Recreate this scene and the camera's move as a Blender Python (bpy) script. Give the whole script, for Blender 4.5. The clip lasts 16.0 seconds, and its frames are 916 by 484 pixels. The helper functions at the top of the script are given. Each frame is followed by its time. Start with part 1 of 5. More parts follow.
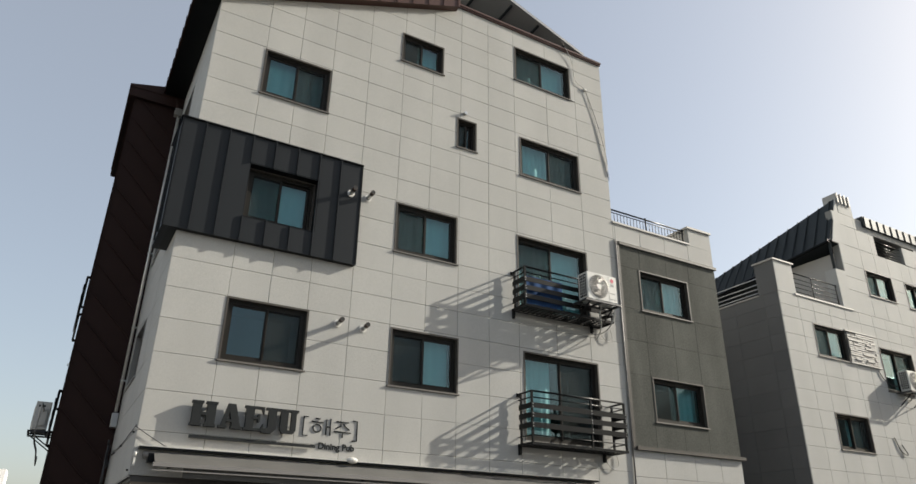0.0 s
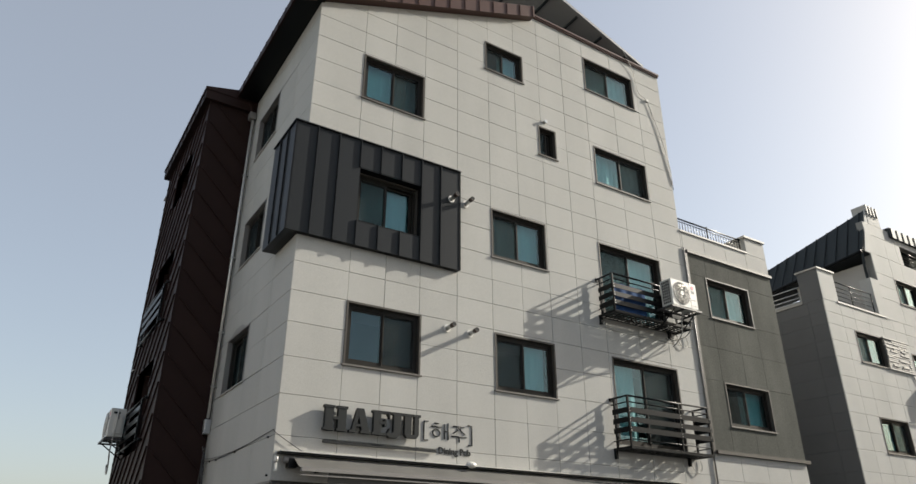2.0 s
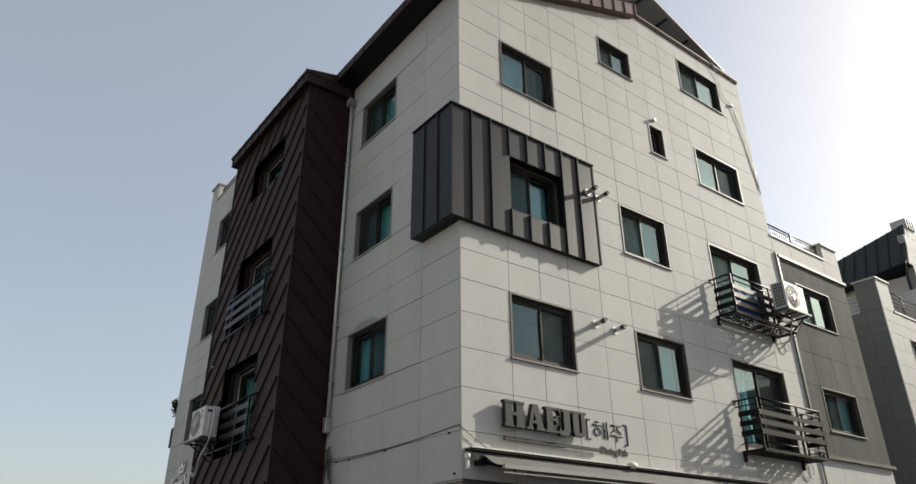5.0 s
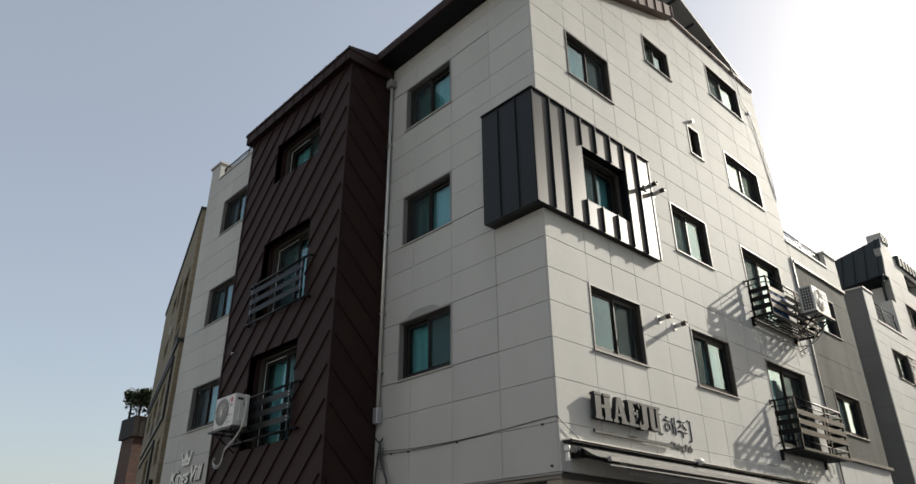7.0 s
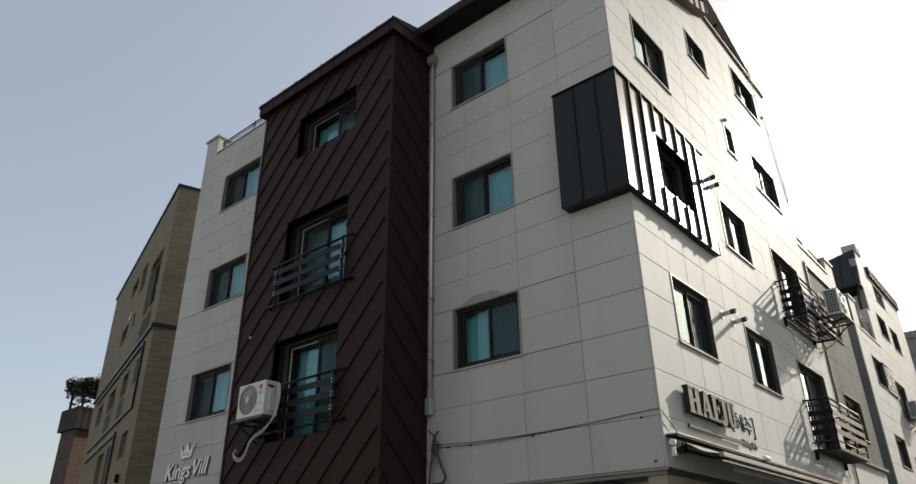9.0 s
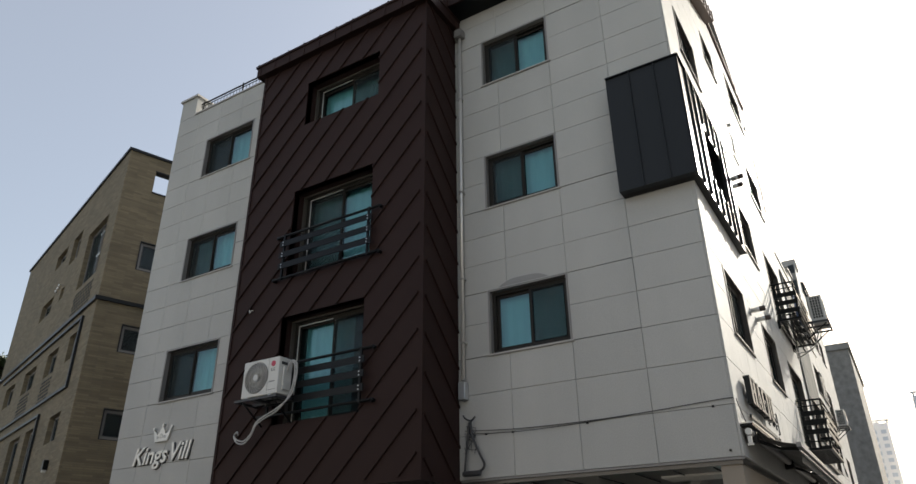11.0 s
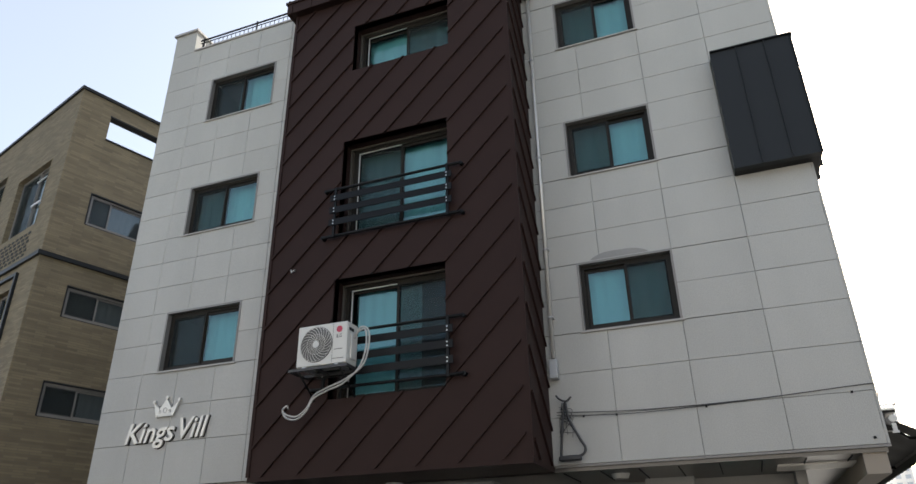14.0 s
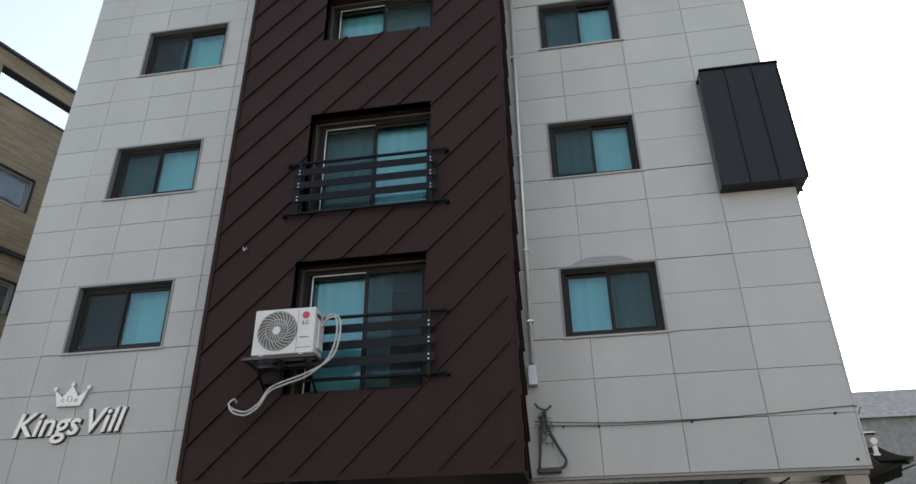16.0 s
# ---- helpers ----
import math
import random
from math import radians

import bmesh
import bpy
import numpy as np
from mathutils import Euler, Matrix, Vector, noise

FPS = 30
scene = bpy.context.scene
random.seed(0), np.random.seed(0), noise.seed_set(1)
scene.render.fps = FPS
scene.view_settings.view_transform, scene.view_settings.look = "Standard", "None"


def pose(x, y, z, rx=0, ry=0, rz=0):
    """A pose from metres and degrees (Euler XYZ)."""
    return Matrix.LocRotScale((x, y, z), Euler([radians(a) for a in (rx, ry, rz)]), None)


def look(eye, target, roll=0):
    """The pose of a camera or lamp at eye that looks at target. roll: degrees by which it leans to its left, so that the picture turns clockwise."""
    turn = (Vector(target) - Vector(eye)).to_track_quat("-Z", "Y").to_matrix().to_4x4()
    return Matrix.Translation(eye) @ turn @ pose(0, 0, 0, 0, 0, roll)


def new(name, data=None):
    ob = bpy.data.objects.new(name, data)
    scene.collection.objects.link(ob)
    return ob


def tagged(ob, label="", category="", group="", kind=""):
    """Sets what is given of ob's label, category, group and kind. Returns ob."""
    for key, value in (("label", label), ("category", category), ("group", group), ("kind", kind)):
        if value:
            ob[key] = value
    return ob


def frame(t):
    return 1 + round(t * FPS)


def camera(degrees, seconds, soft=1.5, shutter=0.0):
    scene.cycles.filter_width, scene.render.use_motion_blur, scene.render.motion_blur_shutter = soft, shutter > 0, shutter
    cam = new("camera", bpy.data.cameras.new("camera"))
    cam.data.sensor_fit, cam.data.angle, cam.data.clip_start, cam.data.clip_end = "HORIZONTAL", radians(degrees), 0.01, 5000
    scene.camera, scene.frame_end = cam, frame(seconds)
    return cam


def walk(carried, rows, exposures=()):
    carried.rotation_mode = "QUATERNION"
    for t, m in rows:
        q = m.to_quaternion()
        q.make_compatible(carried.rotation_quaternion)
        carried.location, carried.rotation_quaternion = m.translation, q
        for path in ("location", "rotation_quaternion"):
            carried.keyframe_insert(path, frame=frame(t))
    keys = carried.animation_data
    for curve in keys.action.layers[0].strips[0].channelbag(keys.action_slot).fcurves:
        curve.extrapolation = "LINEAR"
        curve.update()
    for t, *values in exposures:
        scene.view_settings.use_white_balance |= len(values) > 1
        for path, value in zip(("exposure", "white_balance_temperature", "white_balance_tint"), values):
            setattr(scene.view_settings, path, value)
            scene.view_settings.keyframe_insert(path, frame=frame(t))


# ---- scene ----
cam = camera(66.8, 16.0)
PATH = [
    (0, (-0.124, -0.754, 1.937), (0.774, 0.837, 2.75), 0.9),
    (0.5, (-0.789, -0.416, 1.915), (0.135, 1.155, 2.736), 0.6),
    (1, (-1.405, -0.075, 1.888), (-0.45, 1.475, 2.714), 0.5),
    (1.5, (-1.999, 0.258, 1.842), (-1.033, 1.798, 2.675), 0.2),
    (2, (-2.552, 0.605, 1.809), (-1.577, 2.138, 2.646), 0.1),
    (2.5, (-3.089, 0.977, 1.781), (-2.1, 2.497, 2.623), 0.1),
    (3, (-3.59, 1.38, 1.76), (-2.583, 2.889, 2.603), 0.0),
    (3.5, (-4.028, 1.849, 1.739), (-3.007, 3.344, 2.588), -0.1),
    (4, (-4.462, 2.339, 1.714), (-3.424, 3.819, 2.569), -0.1),
    (4.5, (-4.87, 2.827, 1.698), (-3.801, 4.281, 2.56), -0.2),
    (5, (-5.317, 3.274, 1.678), (-4.232, 4.713, 2.545), -0.3),
    (7.5, (-7.326, 5.762, 1.628), (-6.041, 7.028, 2.491), -0.6),
    (8, (-7.65, 6.333, 1.645), (-6.32, 7.554, 2.505), -0.8),
    (8.5, (-7.921, 6.91, 1.651), (-6.569, 8.104, 2.514), -0.8),
    (9, (-8.121, 7.514, 1.665), (-6.746, 8.68, 2.531), -0.7),
    (11.5, (-9.215, 10.492, 1.551), (-7.641, 11.372, 2.416), -0.8),
    (12, (-9.401, 11.098, 1.555), (-7.797, 11.923, 2.418), -0.9),
    (12.5, (-9.503, 11.703, 1.565), (-7.875, 12.479, 2.428), -0.9),
    (13, (-9.535, 12.307, 1.562), (-7.888, 13.045, 2.425), -0.9),
    (13.5, (-9.507, 12.929, 1.551), (-7.835, 13.61, 2.413), -0.9),
    (14, (-9.438, 13.53, 1.528), (-7.752, 14.171, 2.391), -1.0),
    (14.5, (-9.313, 14.07, 1.513), (-7.595, 14.623, 2.376), -0.9),
    (15, (-9.244, 14.578, 1.476), (-7.506, 15.043, 2.351), -1.0),
    (15.5, (-9.124, 15.015, 1.459), (-7.374, 15.386, 2.353), -0.9),
    (16, (-8.975, 15.383, 1.468), (-7.222, 15.67, 2.386), -0.8),
]
walk(cam, [(t, look(eye, target, roll)) for t, eye, target, roll in PATH],
     [(0.0, 0.60, 6850, 7), (9.0, 0.55, 6850, 7), (11.5, 0.82, 6800, 8), (14.0, 1.38, 6700, 8), (15.0, 1.72, 6620, 8), (15.5, 1.62, 6560, 8), (16.0, 1.50, 6500, 8)])

# ---- light ----
SUN = Vector((0.855, -0.212, 0.476)).normalized()  # towards the sun
world = bpy.data.worlds.new("sky")
scene.world = world
world.use_nodes = True
wn = world.node_tree
wn.nodes.clear()
sky = wn.nodes.new("ShaderNodeTexSky")
sky.sky_type = "NISHITA"
sky.sun_disc = False
sky.sun_elevation = math.asin(SUN.z)
sky.sun_rotation = math.atan2(SUN.x, SUN.y)
sky.air_density, sky.dust_density, sky.ozone_density = 1.0, 2.6, 0.8
bg = wn.nodes.new("ShaderNodeBackground")
bg.inputs["Strength"].default_value = 0.15
wo = wn.nodes.new("ShaderNodeOutputWorld")
haze = wn.nodes.new("ShaderNodeMix")  # thin even haze over the clear sky
haze.data_type = "RGBA"
haze.inputs["Factor"].default_value = 0.46
haze.inputs["B"].default_value = (2.30, 2.33, 2.50, 1)
wn.links.new(sky.outputs[0], haze.inputs["A"])
wn.links.new(haze.outputs["Result"], bg.inputs["Color"])
wn.links.new(bg.outputs[0], wo.inputs["Surface"])
sun_data = bpy.data.lights.new("sun", "SUN")
sun_data.energy, sun_data.angle, sun_data.color = 4.7, radians(0.6), (1.0, 0.955, 0.895)
sun_ob = new("sun", sun_data)
sun_ob.matrix_world = look(SUN * 80, (0, 0, 0))


# ---- materials ----
def mat(name, base, rough=0.6, metal=0.0, vary=0.06, grain=0.0, grain_scale=120.0, stain=0.0, stain_scale=0.8, bump=0.0,
        bump_scale=60.0, piece=0.0, spec=0.5, streak=False):
    """Principled surface: per-object tone (piece), fine grain, broad stains and fine relief."""
    m = bpy.data.materials.new(name)
    m.use_nodes = True
    t = m.node_tree
    n, l = t.nodes, t.links
    p = n["Principled BSDF"]
    p.inputs["Roughness"].default_value = rough
    p.inputs["Metallic"].default_value = metal
    p.inputs["Specular IOR Level"].default_value = spec
    geo = n.new("ShaderNodeNewGeometry")
    pos = geo.outputs["Position"]
    tone = n.new("ShaderNodeValue")
    tone.outputs[0].default_value = 1.0
    last = tone.outputs[0]

    def add(src, amount, centre=0.5):
        nonlocal last
        sub = n.new("ShaderNodeMath"); sub.operation = "SUBTRACT"; sub.inputs[1].default_value = centre
        l.new(src, sub.inputs[0])
        mul = n.new("ShaderNodeMath"); mul.operation = "MULTIPLY_ADD"; mul.inputs[1].default_value = amount
        l.new(sub.outputs[0], mul.inputs[0]); l.new(last, mul.inputs[2])
        last = mul.outputs[0]

    def noise_at(scale, detail=3.0, stretch=None):
        v = pos
        if stretch:
            mp = n.new("ShaderNodeMapping"); mp.inputs["Scale"].default_value = stretch
            l.new(pos, mp.inputs["Vector"]); v = mp.outputs[0]
        x = n.new("ShaderNodeTexNoise")
        x.inputs["Scale"].default_value, x.inputs["Detail"].default_value = scale, detail
        l.new(v, x.inputs["Vector"])
        return x.outputs["Fac"]

    if piece:
        oi = n.new("ShaderNodeObjectInfo")
        add(oi.outputs["Random"], piece)
    if vary:
        add(noise_at(1.7, 2.0), vary)
    if grain:
        add(noise_at(grain_scale, 2.0), grain)
    if stain:
        add(noise_at(stain_scale, 5.0, (1, 1, 0.22) if streak else None), stain)
    mix = n.new("ShaderNodeMix"); mix.data_type = "RGBA"; mix.blend_type = "MULTIPLY"
    mix.inputs["Factor"].default_value = 1.0
    mix.inputs["A"].default_value = (*base, 1)
    comb = n.new("ShaderNodeCombineColor")
    for i in range(3):
        l.new(last, comb.inputs[i])
    l.new(comb.outputs[0], mix.inputs["B"])
    l.new(mix.outputs["Result"], p.inputs["Base Color"])
    if bump:
        b = n.new("ShaderNodeBump"); b.inputs["Strength"].default_value = bump; b.inputs["Distance"].default_value = 0.01
        l.new(noise_at(bump_scale, 3.0), b.inputs["Height"])
        l.new(b.outputs[0], p.inputs["Normal"])
    return m


def glass_mat(name, tint, gloss=0.03, f0=0.045):
    """Tinted window glass: clear tint with a mirror gloss that grows at grazing angles, alike on both faces."""
    m = bpy.data.materials.new(name)
    m.use_nodes = True
    n, l = m.node_tree.nodes, m.node_tree.links
    n.clear()
    tr = n.new("ShaderNodeBsdfTransparent"); tr.inputs[0].default_value = (*tint, 1)
    gl = n.new("ShaderNodeBsdfGlossy"); gl.inputs["Roughness"].default_value = gloss
    gl.inputs["Color"].default_value = (0.82, 0.96, 1.0, 1)
    lw = n.new("ShaderNodeLayerWeight"); lw.inputs["Blend"].default_value = 0.5
    pw = n.new("ShaderNodeMath"); pw.operation = "POWER"; pw.inputs[1].default_value = 4.5
    l.new(lw.outputs["Facing"], pw.inputs[0])
    fr = n.new("ShaderNodeMath"); fr.operation = "MULTIPLY_ADD"; fr.inputs[1].default_value = 1 - f0; fr.inputs[2].default_value = f0
    l.new(pw.outputs[0], fr.inputs[0])
    nz = n.new("ShaderNodeTexNoise"); nz.inputs["Scale"].default_value = 0.9
    geo = n.new("ShaderNodeNewGeometry")
    l.new(geo.outputs["Position"], nz.inputs["Vector"])
    bp = n.new("ShaderNodeBump"); bp.inputs["Strength"].default_value = 0.06; bp.inputs["Distance"].default_value = 0.05
    l.new(nz.outputs["Fac"], bp.inputs["Height"])
    l.new(bp.outputs[0], gl.inputs["Normal"])
    mx = n.new("ShaderNodeMixShader")
    out = n.new("ShaderNodeOutputMaterial")
    l.new(fr.outputs[0], mx.inputs[0]); l.new(tr.outputs[0], mx.inputs[1]); l.new(gl.outputs[0], mx.inputs[2])
    l.new(mx.outputs[0], out.inputs["Surface"])
    return m


def brick_mat(name, c1, c2, mortar, w, h):
    """Long thin bricks laid in level courses."""
    m = bpy.data.materials.new(name)
    m.use_nodes = True
    n, l = m.node_tree.nodes, m.node_tree.links
    p = n["Principled BSDF"]
    p.inputs["Roughness"].default_value = 0.85
    geo = n.new("ShaderNodeNewGeometry")
    sep = n.new("ShaderNodeSeparateXYZ"); cmb = n.new("ShaderNodeCombineXYZ")
    l.new(geo.outputs["Position"], sep.inputs[0])
    ad = n.new("ShaderNodeMath"); ad.operation = "ADD"
    l.new(sep.outputs["X"], ad.inputs[0]); l.new(sep.outputs["Y"], ad.inputs[1])
    l.new(ad.outputs[0], cmb.inputs["X"]); l.new(sep.outputs["Z"], cmb.inputs["Y"])
    br = n.new("ShaderNodeTexBrick")
    br.inputs["Scale"].default_value = 1.0
    br.inputs["Brick Width"].default_value, br.inputs["Row Height"].default_value = w, h
    br.inputs["Mortar Size"].default_value = 0.006
    br.inputs["Color1"].default_value, br.inputs["Color2"].default_value = (*c1, 1), (*c2, 1)
    br.inputs["Mortar"].default_value = (*mortar, 1)
    l.new(cmb.outputs[0], br.inputs["Vector"])
    nz = n.new("ShaderNodeTexNoise"); nz.inputs["Scale"].default_value = 1.3; nz.inputs["Detail"].default_value = 4
    l.new(geo.outputs["Position"], nz.inputs["Vector"])
    mr = n.new("ShaderNodeMapRange"); mr.inputs["To Min"].default_value = 0.75; mr.inputs["To Max"].default_value = 1.2
    l.new(nz.outputs["Fac"], mr.inputs["Value"])
    mix = n.new("ShaderNodeMix"); mix.data_type = "RGBA"; mix.blend_type = "MULTIPLY"; mix.inputs["Factor"].default_value = 1
    l.new(br.outputs["Color"], mix.inputs["A"]); l.new(mr.outputs[0], mix.inputs["B"])
    l.new(mix.outputs["Result"], p.inputs["Base Color"])
    b = n.new("ShaderNodeBump"); b.inputs["Strength"].default_value = 0.5; b.inputs["Distance"].default_value = 0.008
    iv = n.new("ShaderNodeMath"); iv.operation = "SUBTRACT"; iv.inputs[0].default_value = 1
    l.new(br.outputs["Fac"], iv.inputs[1]); l.new(iv.outputs[0], b.inputs["Height"])
    l.new(b.outputs[0], p.inputs["Normal"])
    return m


GRANITE = mat("granite", (0.415, 0.410, 0.388), 0.72, spec=0.14, vary=0.06, grain=0.6, grain_scale=80, stain=0.28, stain_scale=1.1, bump=0.15, bump_scale=140, piece=0.06, streak=True)
JOINT = mat("joint", (0.24, 0.235, 0.22), 0.9, spec=0.1, vary=0.1)
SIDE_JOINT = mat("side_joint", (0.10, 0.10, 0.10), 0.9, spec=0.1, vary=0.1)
DARK_STONE = mat("dark_stone", (0.086, 0.088, 0.078), 0.85, spec=0.08, vary=0.2, grain=0.9, grain_scale=30, stain=1.0, stain_scale=1.6, bump=0.3, bump_scale=70, piece=0.12, streak=True)
STONE_TRIM = mat("stone_trim", (0.36, 0.345, 0.32), 0.6, vary=0.08, grain=0.25, bump=0.1)
SILL = mat("sill_metal", (0.14, 0.13, 0.118), 0.5, spec=0.25, vary=0.1, stain=0.15, stain_scale=3)
CASING = mat("casing_metal", (0.075, 0.068, 0.06), 0.5, spec=0.2, vary=0.1, stain=0.12, stain_scale=3)
BRONZE = mat("bronze_frame", (0.022, 0.020, 0.017), 0.45, 0.0, spec=0.14, vary=0.1, grain=0.1)
GREY_ALU = mat("grey_frame", (0.21, 0.20, 0.19), 0.5, 0.1, vary=0.08)
BROWN = mat("brown_metal", (0.0320, 0.0187, 0.0166), 0.5, 0.0, spec=0.07, vary=0.16, grain=0.08, grain_scale=30, stain=0.22, stain_scale=0.6, piece=0.10, bump=0.05, bump_scale=4)
BROWN_FASCIA = mat("brown_fascia", (0.075, 0.038, 0.030), 0.45, 0.0, spec=0.3, vary=0.12, stain=0.15, piece=0.1)
ZINC = mat("dark_zinc", (0.022, 0.024, 0.026), 0.38, 0.0, spec=0.15, vary=0.1, grain=0.06, grain_scale=20, stain=0.16, stain_scale=0.7, piece=0.1, bump=0.05, bump_scale=4)
ROOF_DARK = mat("dark_roof_metal", (0.036, 0.042, 0.045), 0.5, 0.0, spec=0.1, vary=0.12, stain=0.2, piece=0.1)
ROOF_GREY = mat("grey_roof_panel", (0.33, 0.34, 0.34), 0.45, 0.2, vary=0.1, stain=0.2)
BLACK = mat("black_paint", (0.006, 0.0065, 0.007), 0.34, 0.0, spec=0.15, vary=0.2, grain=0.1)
STEEL = mat("steel", (0.55, 0.55, 0.54), 0.28, 0.9, vary=0.1)
SIGN_GREY = mat("sign_paint", (0.020, 0.022, 0.0225), 0.5, 0.0, spec=0.2, vary=0.1)
SIGN_SILVER = mat("sign_silver", (0.62, 0.60, 0.56), 0.35, 0.4, vary=0.08)
WHITE = mat("white_plastic", (0.58, 0.57, 0.535), 0.42, 0.0, vary=0.06, stain=0.1, stain_scale=3)
GRILLE = mat("grille_plastic", (0.11, 0.106, 0.10), 0.5, vary=0.1)
# near-black that paints the shade inside holes, joints and unlit interiors
INSIDE_SHADE = mat("inside_shade", (0.03, 0.032, 0.032), 0.9, vary=0.2)
# dark tone that stands in for the dimness of unlit rooms
ROOM = mat("room_shade", (0.13, 0.13, 0.12), 0.9, vary=0.1)
CURTAIN = mat("curtain_cloth", (0.82, 0.83, 0.81), 0.9, vary=0.1, stain=0.12, stain_scale=4)
RED = mat("red_badge", (0.45, 0.03, 0.07), 0.4, vary=0.05)
PRINT = mat("grey_print", (0.22, 0.22, 0.22), 0.5, vary=0.05)
HOSE = mat("hose_wrap", (0.44, 0.43, 0.41), 0.6, vary=0.1, grain=0.15, grain_scale=60)
CABLE = mat("cable", (0.04, 0.04, 0.042), 0.5, vary=0.1)
GREY_PIPE = mat("grey_pipe", (0.42, 0.43, 0.44), 0.35, 0.5, vary=0.1)
FABRIC = mat("awning_cloth", (0.085, 0.083, 0.077), 0.8, vary=0.12, stain=0.3, stain_scale=3, bump=0.2, bump_scale=20)
CREAM = mat("beam_paint", (0.27, 0.23, 0.185), 0.7, vary=0.08, stain=0.1)
SOFFIT = mat("soffit_metal", (0.10, 0.095, 0.09), 0.3, 0.5, vary=0.1)
CONCRETE = mat("concrete", (0.33, 0.33, 0.32), 0.85, vary=0.1, stain=0.25, bump=0.2)
# far walls and windows: distance haze is put into these pale colours
HAZED_WHITE = mat("hazed_wall", (0.95, 0.92, 0.88), 0.9, vary=0.04)
HAZED_GREY = mat("hazed_window", (0.60, 0.63, 0.66), 0.9, vary=0.1)
FAR_SLATE = mat("far_slate", (0.27, 0.255, 0.23), 0.85, spec=0.2, vary=0.25, grain=0.9, grain_scale=3, stain=0.4, bump=0.3, bump_scale=8)
ASPHALT = mat("asphalt", (0.06, 0.06, 0.06), 0.9, vary=0.15, grain=0.5, grain_scale=60, stain=0.3, bump=0.3)
LEAF = mat("leaf", (0.035, 0.055, 0.02), 0.6, vary=0.4, grain=0.4, grain_scale=5)
BARK = mat("bark", (0.12, 0.09, 0.07), 0.9, vary=0.3, bump=0.4)
WOOD_DARK = mat("dark_timber", (0.022, 0.018, 0.017), 0.7, spec=0.2, vary=0.2, grain=0.2)
TAN_BRICK = brick_mat("tan_brick", (0.225, 0.182, 0.112), (0.15, 0.12, 0.074), (0.15, 0.127, 0.09), 0.38, 0.062)
RED_BRICK = brick_mat("red_brick", (0.10, 0.045, 0.032), (0.055, 0.03, 0.024), (0.08, 0.07, 0.065), 0.22, 0.07)
# darker copy of the granite: the west side's shade is in its colour
SHADED_GRANITE = mat("shaded_granite", (0.115, 0.117, 0.119), 0.75, spec=0.1, vary=0.1, grain=0.35, grain_scale=80, stain=0.25, piece=0.08, bump=0.1)
GLASS = glass_mat("window_glass", (0.545, 0.735, 0.75), f0=0.06)
GLASS_GREY = glass_mat("grey_window_glass", (0.50, 0.52, 0.53), f0=0.08)


def screen_mat(name, thread, open_part):
    """Fine insect mesh: dull dark thread with an open share between the threads."""
    m = bpy.data.materials.new(name)
    m.use_nodes = True
    n, l = m.node_tree.nodes, m.node_tree.links
    n.clear()
    tr = n.new("ShaderNodeBsdfTransparent")
    df = n.new("ShaderNodeBsdfDiffuse"); df.inputs["Color"].default_value = (*thread, 1)
    mx = n.new("ShaderNodeMixShader"); mx.inputs[0].default_value = 1 - open_part
    out = n.new("ShaderNodeOutputMaterial")
    l.new(tr.outputs[0], mx.inputs[1]); l.new(df.outputs[0], mx.inputs[2]); l.new(mx.outputs[0], out.inputs["Surface"])
    return m


SCREEN = screen_mat("insect_screen", (0.04, 0.046, 0.045), 0.66)

# ---- helpers for meshes ----
WORLD = {}


def mesh_of(bm, name="m"):
    bmesh.ops.recalc_face_normals(bm, faces=bm.faces)
    me = bpy.data.meshes.new(name)
    bm.to_mesh(me)
    bm.free()
    return me


def part(name, bm, material, parent=None, label="", at=None):
    """Links a bmesh (or mesh) as ONE object under a thing or a part, at the pose at."""
    me = bm if isinstance(bm, bpy.types.Mesh) else mesh_of(bm, name)
    if material and not me.materials:
        me.materials.append(material)
    ob = new(name, me)
    at = at or Matrix()
    if parent:
        ob.parent = parent
        ob.matrix_parent_inverse = WORLD[parent].inverted()
    ob.matrix_basis = at
    WORLD[ob] = at
    if label:
        ob["label"] = label
    return ob


def thing(name, at, label, category, group="", kind="", parent=None):
    ob = new(name)
    ob.empty_display_size = 0.3
    m = at if isinstance(at, Matrix) else Matrix.Translation(at)
    if parent:
        ob.parent = parent
        ob.matrix_parent_inverse = WORLD[parent].inverted()
    ob.matrix_basis = m
    WORLD[ob] = m
    return tagged(ob, label, category, group, kind)


def box(bm, x0, x1, y0, y1, z0, z1, bevel=0.0):
    v = [bm.verts.new((x, y, z)) for x in (x0, x1) for y in (y0, y1) for z in (z0, z1)]
    fs = [bm.faces.new([v[i] for i in q]) for q in ((0, 1, 3, 2), (4, 6, 7, 5), (0, 4, 5, 1), (2, 3, 7, 6), (0, 2, 6, 4), (1, 5, 7, 3))]
    if bevel:
        es = list({e for f in fs for e in f.edges})
        bmesh.ops.bevel(bm, geom=es, offset=bevel, segments=1, affect="EDGES", profile=0.5)
    return bm


def boxes(*bs, bevel=0.0):
    bm = bmesh.new()
    for b in bs:
        box(bm, *b, bevel=bevel)
    return bm


